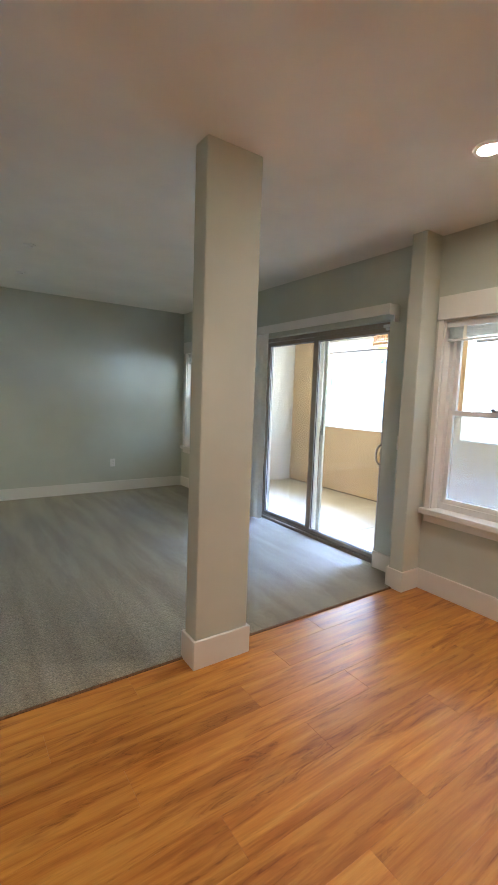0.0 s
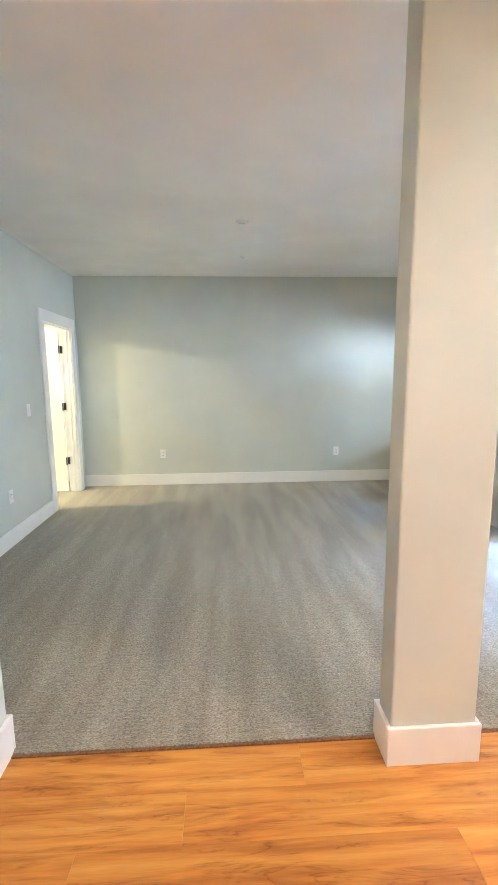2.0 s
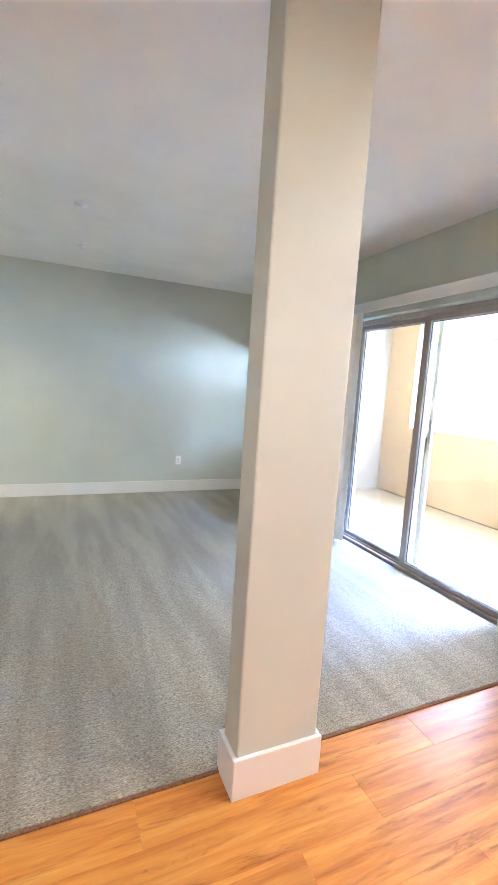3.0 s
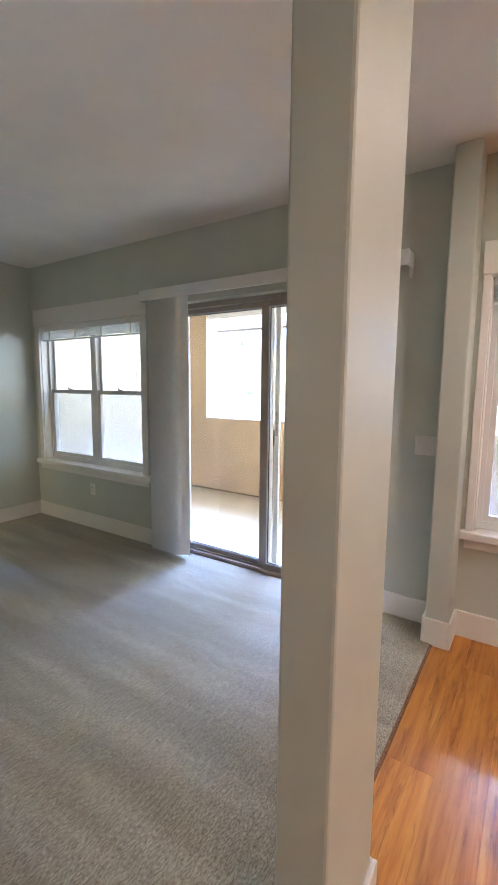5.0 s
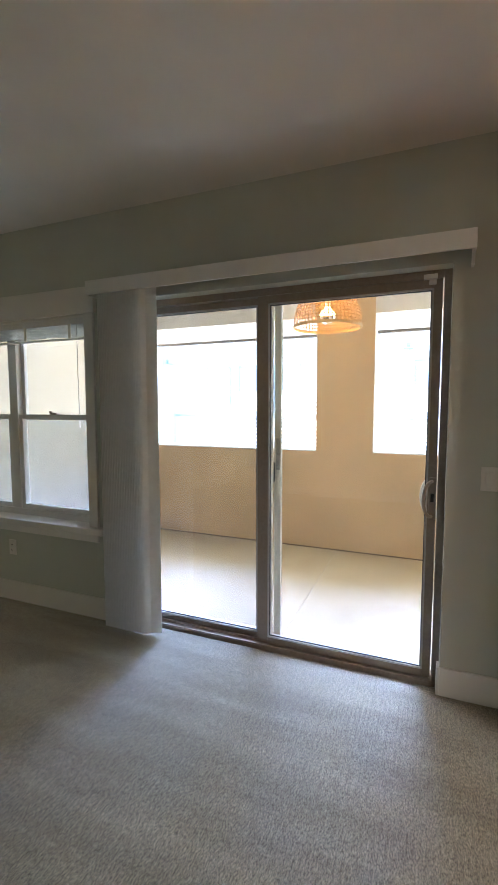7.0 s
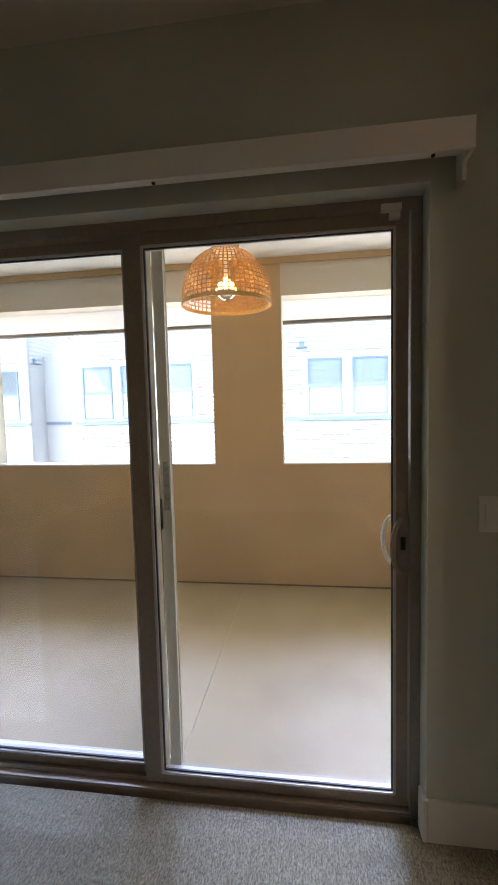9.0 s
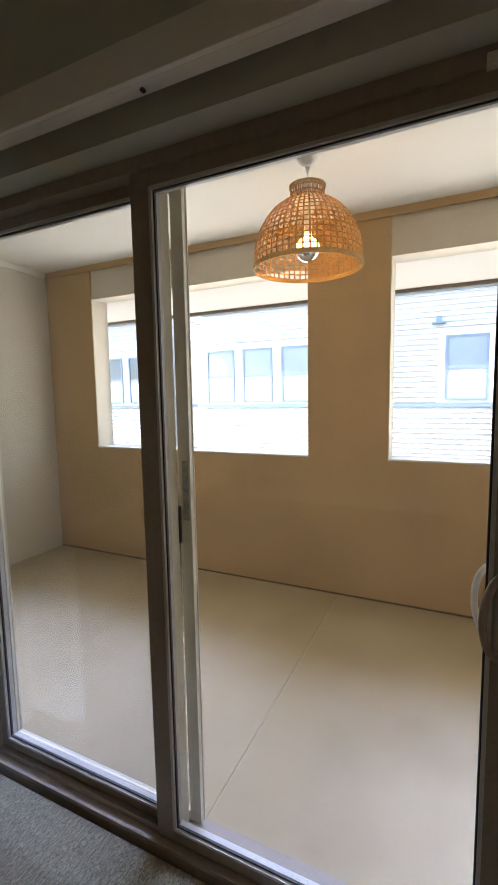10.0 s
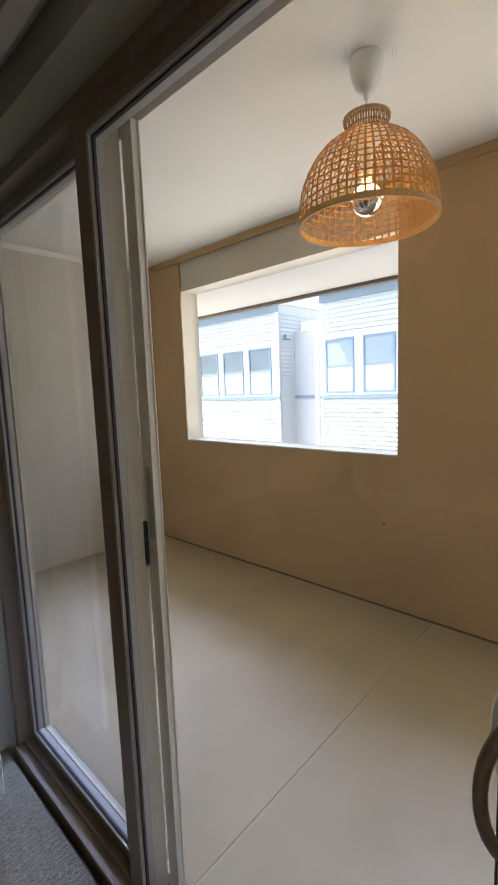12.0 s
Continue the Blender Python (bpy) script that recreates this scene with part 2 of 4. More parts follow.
def glowing(name, colour, strength):
    m, n, l, b = material(name)
    b.inputs["Base Color"].default_value = (*colour, 1)
    b.inputs["Emission Color"].default_value = (*colour, 1)
    b.inputs["Emission Strength"].default_value = strength
    return m


CARPET, WOOD, CONCRETE = make_carpet(), make_wood(), make_concrete()
GLASS = make_glass("window_glass")
SCREEN = make_glass("insect_screen_over_glass", 0.32, (0.46, 0.46, 0.45))


def make_mesh():
    """Fine woven screen: mostly open, the grey threads catch the daylight."""
    m = bpy.data.materials.new("insect_mesh")
    m.use_nodes = True
    n, l = m.node_tree.nodes, m.node_tree.links
    n.clear()
    out = n.new("ShaderNodeOutputMaterial")
    openings = n.new("ShaderNodeBsdfTransparent")
    threads = n.new("ShaderNodeBsdfDiffuse")
    openings.inputs[0].default_value = (0.88, 0.885, 0.895, 1)
    threads.inputs[0].default_value = (0.022, 0.023, 0.026, 1)
    mx = n.new("ShaderNodeAddShader")
    l.new(openings.outputs[0], mx.inputs[0]), l.new(threads.outputs[0], mx.inputs[1])
    l.new(mx.outputs[0], out.inputs[0])
    return m


MESH = make_mesh()
FAR_GLASS = plain("far_window_glass", (0.11, 0.15, 0.19), 0.06, 0.0, 0.3, 1.5)
FAR_BLIND = plain("far_window_blind", (0.27, 0.33, 0.37), 0.35, 0.0, 0.05, 3)
FAR_SHADE = plain("far_window_shade", (0.38, 0.42, 0.44), 0.5, 0.0, 0.04, 3)
GLOW = glowing("lamp_lens", (1.0, 0.80, 0.55), 14.0)
BULB_GLOW = glowing("bulb_glass", (1.0, 0.55, 0.16), 3.6)
CHROME = plain("mirror_coating", (0.80, 0.79, 0.78), 0.08, 1.0, 0.02)
RATTAN = plain("rattan_strip", (0.46, 0.225, 0.05), 0.5, 0.0, 0.3, 40, 0.0005)
RATTAN_RIM = plain("rattan_binding", (0.56, 0.34, 0.125), 0.55, 0.0, 0.3, 90, 0.001)


# ---- mesh helpers ----
def add_box(bm, x0, x1, y0, y1, z0, z1, bevel=0.0, seg=2):
    g = bmesh.ops.create_cube(bm, size=1)
    vs = g["verts"]
    for v in vs:
        v.co = Vector(((x0 + x1) / 2 + v.co.x * (x1 - x0), (y0 + y1) / 2 + v.co.y * (y1 - y0), (z0 + z1) / 2 + v.co.z * (z1 - z0)))
    if bevel:
        es = {e for v in vs for e in v.link_edges}
        bmesh.ops.bevel(bm, geom=list(es), offset=bevel, segments=seg, profile=0.5, affect="EDGES")
    return bm


def boxes(*rows, bevel=0.0):
    bm = bmesh.new()
    for r in rows:
        add_box(bm, *r, bevel=bevel)
    return bm


def add_lathe(bm, profile, at=(0, 0, 0), seg=32, axis="z", closed=False):
    """Turns (r, h) pairs round an axis."""
    rings = []
    for r, h in profile:
        ring = []
        for i in range(seg):
            a = 2 * math.pi * i / seg
            p = (r * math.cos(a), r * math.sin(a), h)
            if axis == "x":
                p = (h, r * math.cos(a), r * math.sin(a))
            ring.append(bm.verts.new(Vector(p) + Vector(at)))
        rings.append(ring)
    pairs = list(zip(rings, rings[1:])) + ([(rings[-1], rings[0])] if closed else [])
    for a, b in pairs:
        for i in range(seg):
            bm.faces.new((a[i], a[(i + 1) % seg], b[(i + 1) % seg], b[i]))
    if not closed:
        bm.faces.new(rings[0][::-1])
        bm.faces.new(rings[-1])
    return bm


def add_tube(bm, pts, r, seg=8):
    """A round bar along points."""
    rings = []
    for i, p in enumerate(pts):
        p = Vector(p)
        d = (Vector(pts[min(i + 1, len(pts) - 1)]) - Vector(pts[max(i - 1, 0)])).normalized()
        u = d.orthogonal().normalized() if not rings else (prev - d * prev.dot(d)).normalized()
        prev = u
        w = d.cross(u)
        rings.append([bm.verts.new(p + r * (math.cos(2 * math.pi * k / seg) * u + math.sin(2 * math.pi * k / seg) * w)) for k in range(seg)])
    for a, b in zip(rings, rings[1:]):
        for k in range(seg):
            bm.faces.new((a[k], a[(k + 1) % seg], b[(k + 1) % seg], b[k]))
    bm.faces.new(rings[0][::-1])
    bm.faces.new(rings[-1])
    return bm


def mesh_of(name, bm, mat, smooth=False):
    bmesh.ops.recalc_face_normals(bm, faces=bm.faces[:])
    me = bpy.data.meshes.new(name)
    bm.to_mesh(me)
    bm.free()
    me.materials.append(mat)
    if smooth:
        me.polygons.foreach_set("use_smooth", [True] * len(me.polygons))
        me.set_sharp_from_angle(angle=radians(40))
    return me


def part(name, bm, mat, parent, label="", smooth=False):
    ob = new(name, mesh_of(name, bm, mat, smooth))
    ob.parent = parent
    ob.matrix_parent_inverse = parent.matrix_world.inverted()
    if label:
        tagged(ob, label)
    return ob


def thing(name, at, label, category, group="", kind=""):
    ob = new(name)
    ob.empty_display_size = 0.1
    ob.matrix_world = pose(*at)
    return tagged(ob, label, category, group, kind)


def solid(name, bm, mat, label, category, group="", kind="structure", smooth=False):
    return tagged(new(name, mesh_of(name, bm, mat, smooth)), label, category, group, kind)


# ---- plan ----
XW, XE = -1.083, 3.39          # living room, inner faces
YS, YN = -1.9, 6.707
SEAM = 2.45                  # carpet meets wood
XO = 3.60                     # outer face of the patio wall
XP, XPO = 5.625, 5.83          # patio parapet, inner and outer face
YP0, YP1 = 0.55, 6.66         # patio ends
ZP, ZPC = -0.06, 2.695         # patio floor and ceiling
H = CEIL

# window openings and the slider opening in the east wall
W1 = (4.995, 6.56, 0.645, 2.07)
W2 = (0.735, 2.30, 0.645, 2.07)
SD = (2.793, 4.69, -0.055, 2.135)

solid("floor_carpet", boxes((XW - 0.13, XE + 0.045, SEAM, YN + 0.02, -0.16, 0.0)), CARPET, "taupe ribbed carpet with vacuum strokes", "carpet")
floor_wood = solid("floor_wood", boxes((-2.6, XE + 0.02, YS - 0.02, SEAM - 0.006, -0.16, -0.018)), plain("plank_core", (0.45, 0.19, 0.04), 0.8), "honey-coloured wood plank floor in the dining area", "floor")
solid("trim_seam", boxes((XW, XE, SEAM - 0.013, SEAM, -0.016, -0.004)), plain("brown_seam", (0.21, 0.105, 0.05), 0.95, 0.0, 0.35, 120, 0.002), "brown joint between carpet and wood floor", "trim")
solid("ceiling", boxes((-4.2, XO, YS - 0.2, 7.4, H, H + 0.2)), CEILING, "off-white painted ceiling", "ceiling")


def wall_with_openings(x0, x1, y0, y1, z0, z1, holes):
    """Blocks that close a wall along y round its holes (y0, y1, z0, z1), holes in order of y."""
    rows, y = [], y0
    for a, b, c, d in holes:
        rows.append((x0, x1, y, a, z0, z1))
        if c > z0:
            rows.append((x0, x1, a, b, z0, c))
        rows.append((x0, x1, a, b, d, z1))
        y = b
    rows.append((x0, x1, y, y1, z0, z1))
    return boxes(*rows)


solid("wall_east", wall_with_openings(XE, XO, YS - 0.2, YN + 0.2, -0.16, H, [(W2[0], W2[1], W2[2] - 0.046, W2[3]), SD, (W1[0], W1[1], W1[2] - 0.046, W1[3])]), WALL, "sage grey painted wall with patio door and windows", "wall")
solid("wall_north", boxes((XW - 0.12, XE, YN, YN + 0.15, -0.16, H)), WALL, "sage grey painted end wall", "wall")
DY0, DY1, DZ = 5.66, 6.47, 2.015
solid("wall_west", wall_with_openings(XW - 0.12, XW, 2.465, YN, 0.0, H, [(DY0, DY1, 0.0, DZ)]), WALL, "pale sage painted side wall with a doorway", "wall")
solid("wall_partition", boxes((-2.6, -0.084, 2.348, 2.465, -0.02, H), bevel=0.004), WALL, "end of a sage grey partition wall", "wall")
solid("wall_south", boxes((-2.75, XE, YS - 0.15, YS, -0.16, H)), WALL, "sage grey painted wall", "wall")
solid("wall_dining", boxes((-2.75, -2.6, YS, 2.45, -0.16, H)), WALL, "sage grey painted wall", "wall")
pillar = solid("wall_pillar", boxes((1.381, 1.709, 2.324, 2.449, -0.02, H), bevel=0.008), WALL, "slim sage painted pillar at the carpet edge", "pillar")
solid("wall_fin", boxes((3.19, XE, 2.362, 2.488, -0.02, H), bevel=0.008), WALL, "short sage painted wall fin beside the patio door", "wall")

# bedroom behind the open door
solid("wall_bedroom", boxes((-4.2, -4.05, 4.2, 7.2, -0.16, H), (-4.05, XW - 0.12, 4.2, 4.35, -0.16, H), (-4.05, XW - 0.12, 7.05, 7.2, -0.16, H)), WALL, "cream lit walls of the next room", "wall")
solid("floor_bedroom", boxes((-4.05, XW - 0.13, 4.35, 7.05, -0.16, -0.002)), CARPET, "carpet of the next room", "carpet")


# ---- baseboards ----
BH, BT = 0.148, 0.016


def baseboard(x0, x1, y0, y1, z0=0.0, h=BH):
    bm = add_box(bmesh.new(), x0, x1, y0, y1, z0, z0 + h, 0.004)
    return solid("baseboard", bm, TRIM, "white painted baseboard along the wall", "baseboard")


baseboard(XW, XE, YN - BT, YN)
baseboard(XE - BT, XE, SD[1], YN - BT)
baseboard(XE - BT, XE, 2.488, SD[0])
baseboard(XE - BT, XE + 0.05, SD[0] - 0.001, SD[0] + 0.015)
baseboard(XE - BT, XE, YS, 2.362, -0.012, BH + 0.012)
baseboard(XW, XW + BT, 2.481, DY0 - 0.11)
baseboard(-2.6, XE, YS, YS + BT, -0.012, BH + 0.012)


def skirted(x0, x1, y0, y1, sides):
    """Boards round a free-standing wall end."""
    z0 = -0.012
    for s in sides:
        if s == "s":
            baseboard(x0 - BT, x1 + BT, y0 - BT, y0, z0, BH + 0.012)
        if s == "n":
            baseboard(x0 - BT, x1 + BT, y1, y1 + BT, 0)
        if s == "w":
            baseboard(x0 - BT, x0, y0, y1, z0, BH + 0.012)
        if s == "e":
            baseboard(x1, x1 + BT, y0, y1, z0, BH + 0.012)


skirted(1.381, 1.709, 2.324, 2.449, "snwe")
skirted(3.19, XE - BT, 2.362, 2.488, "swn")
skirted(-2.58, -0.084, 2.348, 2.465, "sne")


# ---- windows ----
def double_window(name, w, label, ear=0.085, screen=True):
    """Twin double-hung window in the east wall: casing, sill, frames, sashes, panes, latches."""
    y0, y1, z0, z1 = w
    win = thing(name, (XE, (y0 + y1) / 2, z0), label, "window", kind="structure")
    cx0, cx1 = XE - 0.022, XE
    part("head_casing", boxes((cx0 - 0.008, cx1, y0 - 0.085, y1 + ear - 0.02, z1, z1 + 0.17), bevel=0.004), TRIM, win)
    part("casing", boxes((cx0, cx1, y1 - 0.005, y1 + ear - 0.025, z0, z1), bevel=0.004), TRIM, win)
    part("casing", boxes((cx0, cx1, y0 - 0.07, y0 + 0.005, z0, z1), bevel=0.004), TRIM, win)
    part("sill", boxes((XE - 0.06, XE + 0.075, y0 - 0.13, y1 + ear, z0 - 0.045, z0), bevel=0.006), TRIM, win)
    part("apron", boxes((cx0, cx1, y0 - 0.07, y1 + ear - 0.025, z0 - 0.105, z0 - 0.045), bevel=0.004), TRIM, win)
    # jamb liner
    part("jamb_liner", boxes((XE + 0.002, XE + 0.075, y0, y0 + 0.012, z0, z1), (XE + 0.002, XE + 0.075, y1 - 0.012, y1, z0, z1), (XE + 0.002, XE + 0.075, y0 + 0.012, y1 - 0.012, z1 - 0.012, z1)), TRIM, win)
    fx0, fx1 = XE + 0.075, XE + 0.16
    part("frame", boxes((fx0, fx1, y0, y0 + 0.04, z0, z1), (fx0, fx1, y1 - 0.04, y1, z0, z1), (fx0, fx1, y0 + 0.04, y1 - 0.04, z0, z0 + 0.045), (fx0, fx1, y0 + 0.04, y1 - 0.04, z1 - 0.04, z1)), VINYL, win)
    ym, zm = (y0 + y1) / 2, 1.385
    part("mullion", boxes((fx0, fx1, ym - 0.04, ym + 0.04, z0 + 0.045, z1 - 0.04), bevel=0.003), VINYL, win)
    for a, b in ((y0 + 0.04, ym - 0.04), (ym + 0.04, y1 - 0.04)):
        for low in (True, False):
            x0, x1 = (fx0 + 0.01, fx0 + 0.04) if low else (fx0 + 0.045, fx0 + 0.075)
            c, d = (z0 + 0.045, zm + 0.02) if low else (zm - 0.02, z1 - 0.04)
            st = 0.032
            sash = part("lower_sash" if low else "upper_sash", boxes((x0, x1, a, a + st, c, d), (x0, x1, b - st, b, c, d), (x0, x1, a + st, b - st, c, c + 0.035), (x0, x1, a + st, b - st, d - 0.035, d), bevel=0.002), VINYL, win)
            part("pane", boxes((x0 + 0.012, x0 + 0.018, a + st, b - st, c + 0.035, d - 0.035)), GLASS, sash)
            if low:
                part("latch", boxes((x0 - 0.012, x0 + 0.016, (a + b) / 2 - 0.03, (a + b) / 2 + 0.03, d, d + 0.014), (x0 - 0.02, x0 - 0.006, (a + b) / 2 + 0.005, (a + b) / 2 + 0.03, d + 0.010, d + 0.026), bevel=0.003), ALU, sash, "small taupe sash lock")
                if screen:
                    part("insect_screen", boxes((fx1 - 0.006, fx1 - 0.004, a + 0.004, b - 0.004, c, d)), SCREEN, win, "whitish insect screen outside the lower pane")
    return win


def mini_blind(w, label):
    """A horizontal blind drawn all the way up under the head."""
    y0, y1, z0, z1 = w
    b = thing("mini_blind", (XE, (y0 + y1) / 2, z1), label, "blind")
    part("headrail", boxes((XE + 0.012, XE + 0.052, y0 + 0.015, y1 - 0.015, z1 - 0.055, z1 - 0.012), bevel=0.003), VINYL, b)
    rng = random.Random(5)
    n = 11
    for i in range(n):
        z = z1 - 0.062 - i * 0.0068
        bm = bmesh.new()
        rows = []
        for k in range(13):
            t = k / 12
            y = y0 + 0.02 + (y1 - y0 - 0.04) * t
            sag = 0.004 * math.sin(t * 21 + i * 0.3) + rng.uniform(-0.0015, 0.0015)
            rows.append([bm.verts.new((XE + x, y, z + sag + dz)) for x, dz in ((0.016, 0), (0.032, 0.004), (0.048, 0), (0.048, -0.0012), (0.032, 0.0028), (0.016, -0.0012))])
        for p, q in zip(rows, rows[1:]):
            for k in range(6):
                bm.faces.new((p[k], p[(k + 1) % 6], q[(k + 1) % 6], q[k]))
        part("slat", bm, LAMINATE, b)
    part("bottom_rail", boxes((XE + 0.018, XE + 0.046, y0 + 0.02, y1 - 0.02, z1 - 0.155, z1 - 0.141), bevel=0.003), VINYL, b)
    for f in (0.1, 0.36, 0.62, 0.9):
        y = y0 + (y1 - y0) * f
        part("tape_clip", boxes((XE + 0.010, XE + 0.0145, y - 0.012, y + 0.012, z1 - 0.15, z1 - 0.05), bevel=0.002), ALU_LIGHT, b)
    part("wand", add_tube(bmesh.new(), [(XE + 0.008, y0 + 0.09, z1 - 0.06), (XE + 0.006, y0 + 0.088, z1 - 0.4), (XE + 0.008, y0 + 0.085, z1 - 0.75)], 0.0025, 6), VINYL, b)
    return b


double_window("window_1", W1, "white twin sash window with white casing and sill")
double_window("window_2", W2, "white twin sash window beside the dining area", ear=0.06)
mini_blind(W1, "white mini blind drawn up at the window head")
mini_blind(W2, "white mini blind drawn up at the dining window head")

# ---- patio sliding door ----
slider = thing("door_1", (3.49, 3.74, 0), "closed taupe framed sliding glass patio door", "door", kind="structure")
y0, y1 = SD[0], SD[1]
FX0, FX1 = 3.475, 3.597
part("door_frame", boxes((FX0, FX1, y0, y0 + 0.035, -0.02, SD[3]), (FX0, FX1, y1 - 0.035, y1, -0.02, SD[3]), (FX0, FX1, y0 + 0.035, y1 - 0.035, SD[3] - 0.04, SD[3]), bevel=0.002), ALU, slider)
part("track", boxes((FX0 - 0.02, FX1, y0 + 0.035, y1 - 0.035, -0.05, 0.012), (FX0 - 0.02, FX0 - 0.012, y0 + 0.035, y1 - 0.035, 0.012, 0.022), (3.497, 3.502, y0 + 0.035, y1 - 0.035, 0.012, 0.03), (3.540, 3.545, y0 + 0.035, y1 - 0.035, 0.012, 0.03), bevel=0.0015), ALU, slider)


def glazed_panel(name, x0, x1, a, b, ga, gb, c, d, gc, gd, mat):
    """A framed panel from a to b and c to d, with its glass from ga to gb and gc to gd."""
    p = part(name, boxes((x0, x1, a, ga, c, d), (x0, x1, gb, b, c, d), (x0, x1, ga, gb, c, gc), (x0, x1, ga, gb, gd, d), bevel=0.002), mat, slider)
    e, t = 0.007, 0.003
    part("glazing_bead", boxes((x0 - t, x1 + t, ga - 0.002, ga + e, gc, gd), (x0 - t, x1 + t, gb - e, gb + 0.002, gc, gd), (x0 - t, x1 + t, ga + e, gb - e, gc - 0.002, gc + e), (x0 - t, x1 + t, ga + e, gb - e, gd - e, gd + 0.002)), BEAD, p, "beige bead round the glass")
    xm = x0 + 0.010
    gx0, gx1 = xm - 0.004, xm + 0.004
    part("gasket", boxes((gx0, gx1, ga + e, ga + e + 0.005, gc + e, gd - e), (gx0, gx1, gb - e - 0.005, gb - e, gc + e, gd - e), (gx0, gx1, ga + e + 0.005, gb - e - 0.005, gc + e, gc + e + 0.005), (gx0, gx1, ga + e + 0.005, gb - e - 0.005, gd - e - 0.005, gd - e)), GASKET, p)
    part("pane", boxes((xm - 0.003, xm + 0.003, ga + e, gb - e, gc + e, gd - e)), GLASS, p)
    return p


sliding = glazed_panel("sliding_panel", 3.487, 3.520, 2.833, 3.818, 2.876, 3.750, 0.018, 2.105, 0.060, 2.050, ALU)
fixed = glazed_panel("fixed_panel", 3.5275, 3.560, 3.770, y1 - 0.03, 3.832, 4.614, 0.018, 2.105, 0.055, 2.057, ALU)
# pale outer stile of the fixed panel and the insect-screen door parked behind it
part("outer_stile", boxes((3.5235, 3.566, 3.744, 3.7685, 0.02, 2.105), (3.5615, 3.566, 3.7685, 3.80, 0.02, 2.105), bevel=0.0015), ALU_LIGHT, slider, "cream outer stile")
scr = part("screen_door", boxes((3.570, 3.590, 3.699, 3.742, 0.02, 2.10), (3.570, 3.590, 4.612, 4.652, 0.02, 2.10), (3.570, 3.590, 3.742, 4.612, 0.02, 0.055), (3.570, 3.590, 3.742, 4.612, 2.062, 2.10), (3.588, 3.593, 3.696, 3.703, 0.02, 2.10), bevel=0.0015), ALU_LIGHT, slider, "cream screen door frame parked open")
part("mesh", boxes((3.5795, 3.5805, 3.740, 4.614, 0.053, 2.064)), MESH, scr, "fine grey insect mesh")
part("screen_latch", boxes((3.5595, 3.5705, 3.735, 3.7425, 1.005, 1.125), bevel=0.003), BLACK, scr, "black latch")
part("sticker", boxes((3.5685, 3.5698, 3.705, 3.728, 1.08, 1.27)), plain("worn_sticker", (0.50, 0.49, 0.44), 0.7, 0, 0.35, 80), scr, "worn scratched sticker")
# handle on the sliding panel
hx, hy, hz = 3.487, 2.850, 0.985
part("handle_plate", boxes((hx - 0.008, hx, hy - 0.018, hy + 0.018, hz - 0.112, hz + 0.112), bevel=0.004), ALU, sliding)
arc = [(hx - 0.006 - 0.042 * math.sin(math.pi * i / 14) ** 0.7, hy + 0.004 + 0.040 * math.sin(math.pi * i / 14), hz + 0.092 * math.cos(math.pi * i / 14)) for i in range(15)]
part("handle", add_tube(bmesh.new(), arc, 0.0085, 10), ALU, sliding, "curved taupe pull handle", smooth=True)
part("lock_lever", boxes((hx - 0.016, hx - 0.008, hy - 0.006, hy + 0.010, hz - 0.015, hz + 0.03), bevel=0.002), BLACK, sliding)
oarc = [(3.522 + 0.04 * math.sin(math.pi * i / 12) ** 0.7, 2.866 + 0.040 * math.sin(math.pi * i / 12), hz + 0.092 * math.cos(math.pi * i / 12)) for i in range(13)]
part("outer_handle", add_tube(bmesh.new(), oarc, 0.008, 8), ALU_LIGHT, sliding, smooth=True)
stop = thing("door_sensor", (3.47, 2.88, 2.1), "small white contact sensor on the door head", "sensor")
part("magnet", boxes((3.466, 3.4865, 2.860, 2.924, 2.092, 2.116), bevel=0.002), PLASTIC, stop)
part("switch_body", boxes((3.466, 3.4865, 2.864, 2.898, 2.067, 2.088), bevel=0.002), PLASTIC, stop)

# ---- vertical blind ----
vb = thing("vertical_blind", (3.33, 3.77, 2.2), "white vertical blind drawn aside beside the patio door", "blind")
part("valance", boxes((3.262, 3.276, 2.708, 4.882, 2.154, 2.239), (3.276, XE, 2.708, 4.882, 2.228, 2.239), bevel=0.002), VINYL, vb)
part("end_bracket", boxes((3.276, XE, 2.708, 2.719, 2.154, 2.228), (3.335, XE, 2.708, 2.719, 2.105, 2.154)), VINYL, vb)
part("end_bracket", boxes((3.276, XE, 4.871, 4.882, 2.154, 2.228)), VINYL, vb)
part("head_track", boxes((3.31, 3.355, 2.722, 4.868, 2.183, 2.226), bevel=0.003), VINYL, vb)
vane_rng = random.Random(3)
for i in range(28):
    yv = 4.447 + i * 0.0125
    bm = bmesh.new()
    ring = []
    for zz in (0.028, 2.183):
        row = []
        for k in range(7):
            u = k / 6 - 0.5
            row.append((3.315 + u * 0.089, 0.006 * (1 - 4 * u * u)))
        ring.append([bm.verts.new((px, py, zz)) for px, py in row] + [bm.verts.new((px, py + 0.0012, zz)) for px, py in row[::-1]])
    for k in range(14):
        bm.faces.new((ring[0][k], ring[0][(k + 1) % 14], ring[1][(k + 1) % 14], ring[1][k]))
    bm.faces.new(ring[0][::-1]), bm.faces.new(ring[1])
    bmesh.ops.rotate(bm, verts=bm.verts, cent=(3.315, 0, 0), matrix=Matrix.Rotation(radians(-20 - 50 * math.exp(-i / 1.6) + vane_rng.uniform(-2, 2)), 3, "Z"))
    bmesh.ops.translate(bm, verts=bm.verts, vec=(0, yv, 0))
    part("vane", bm, LAMINATE, vb, smooth=True)

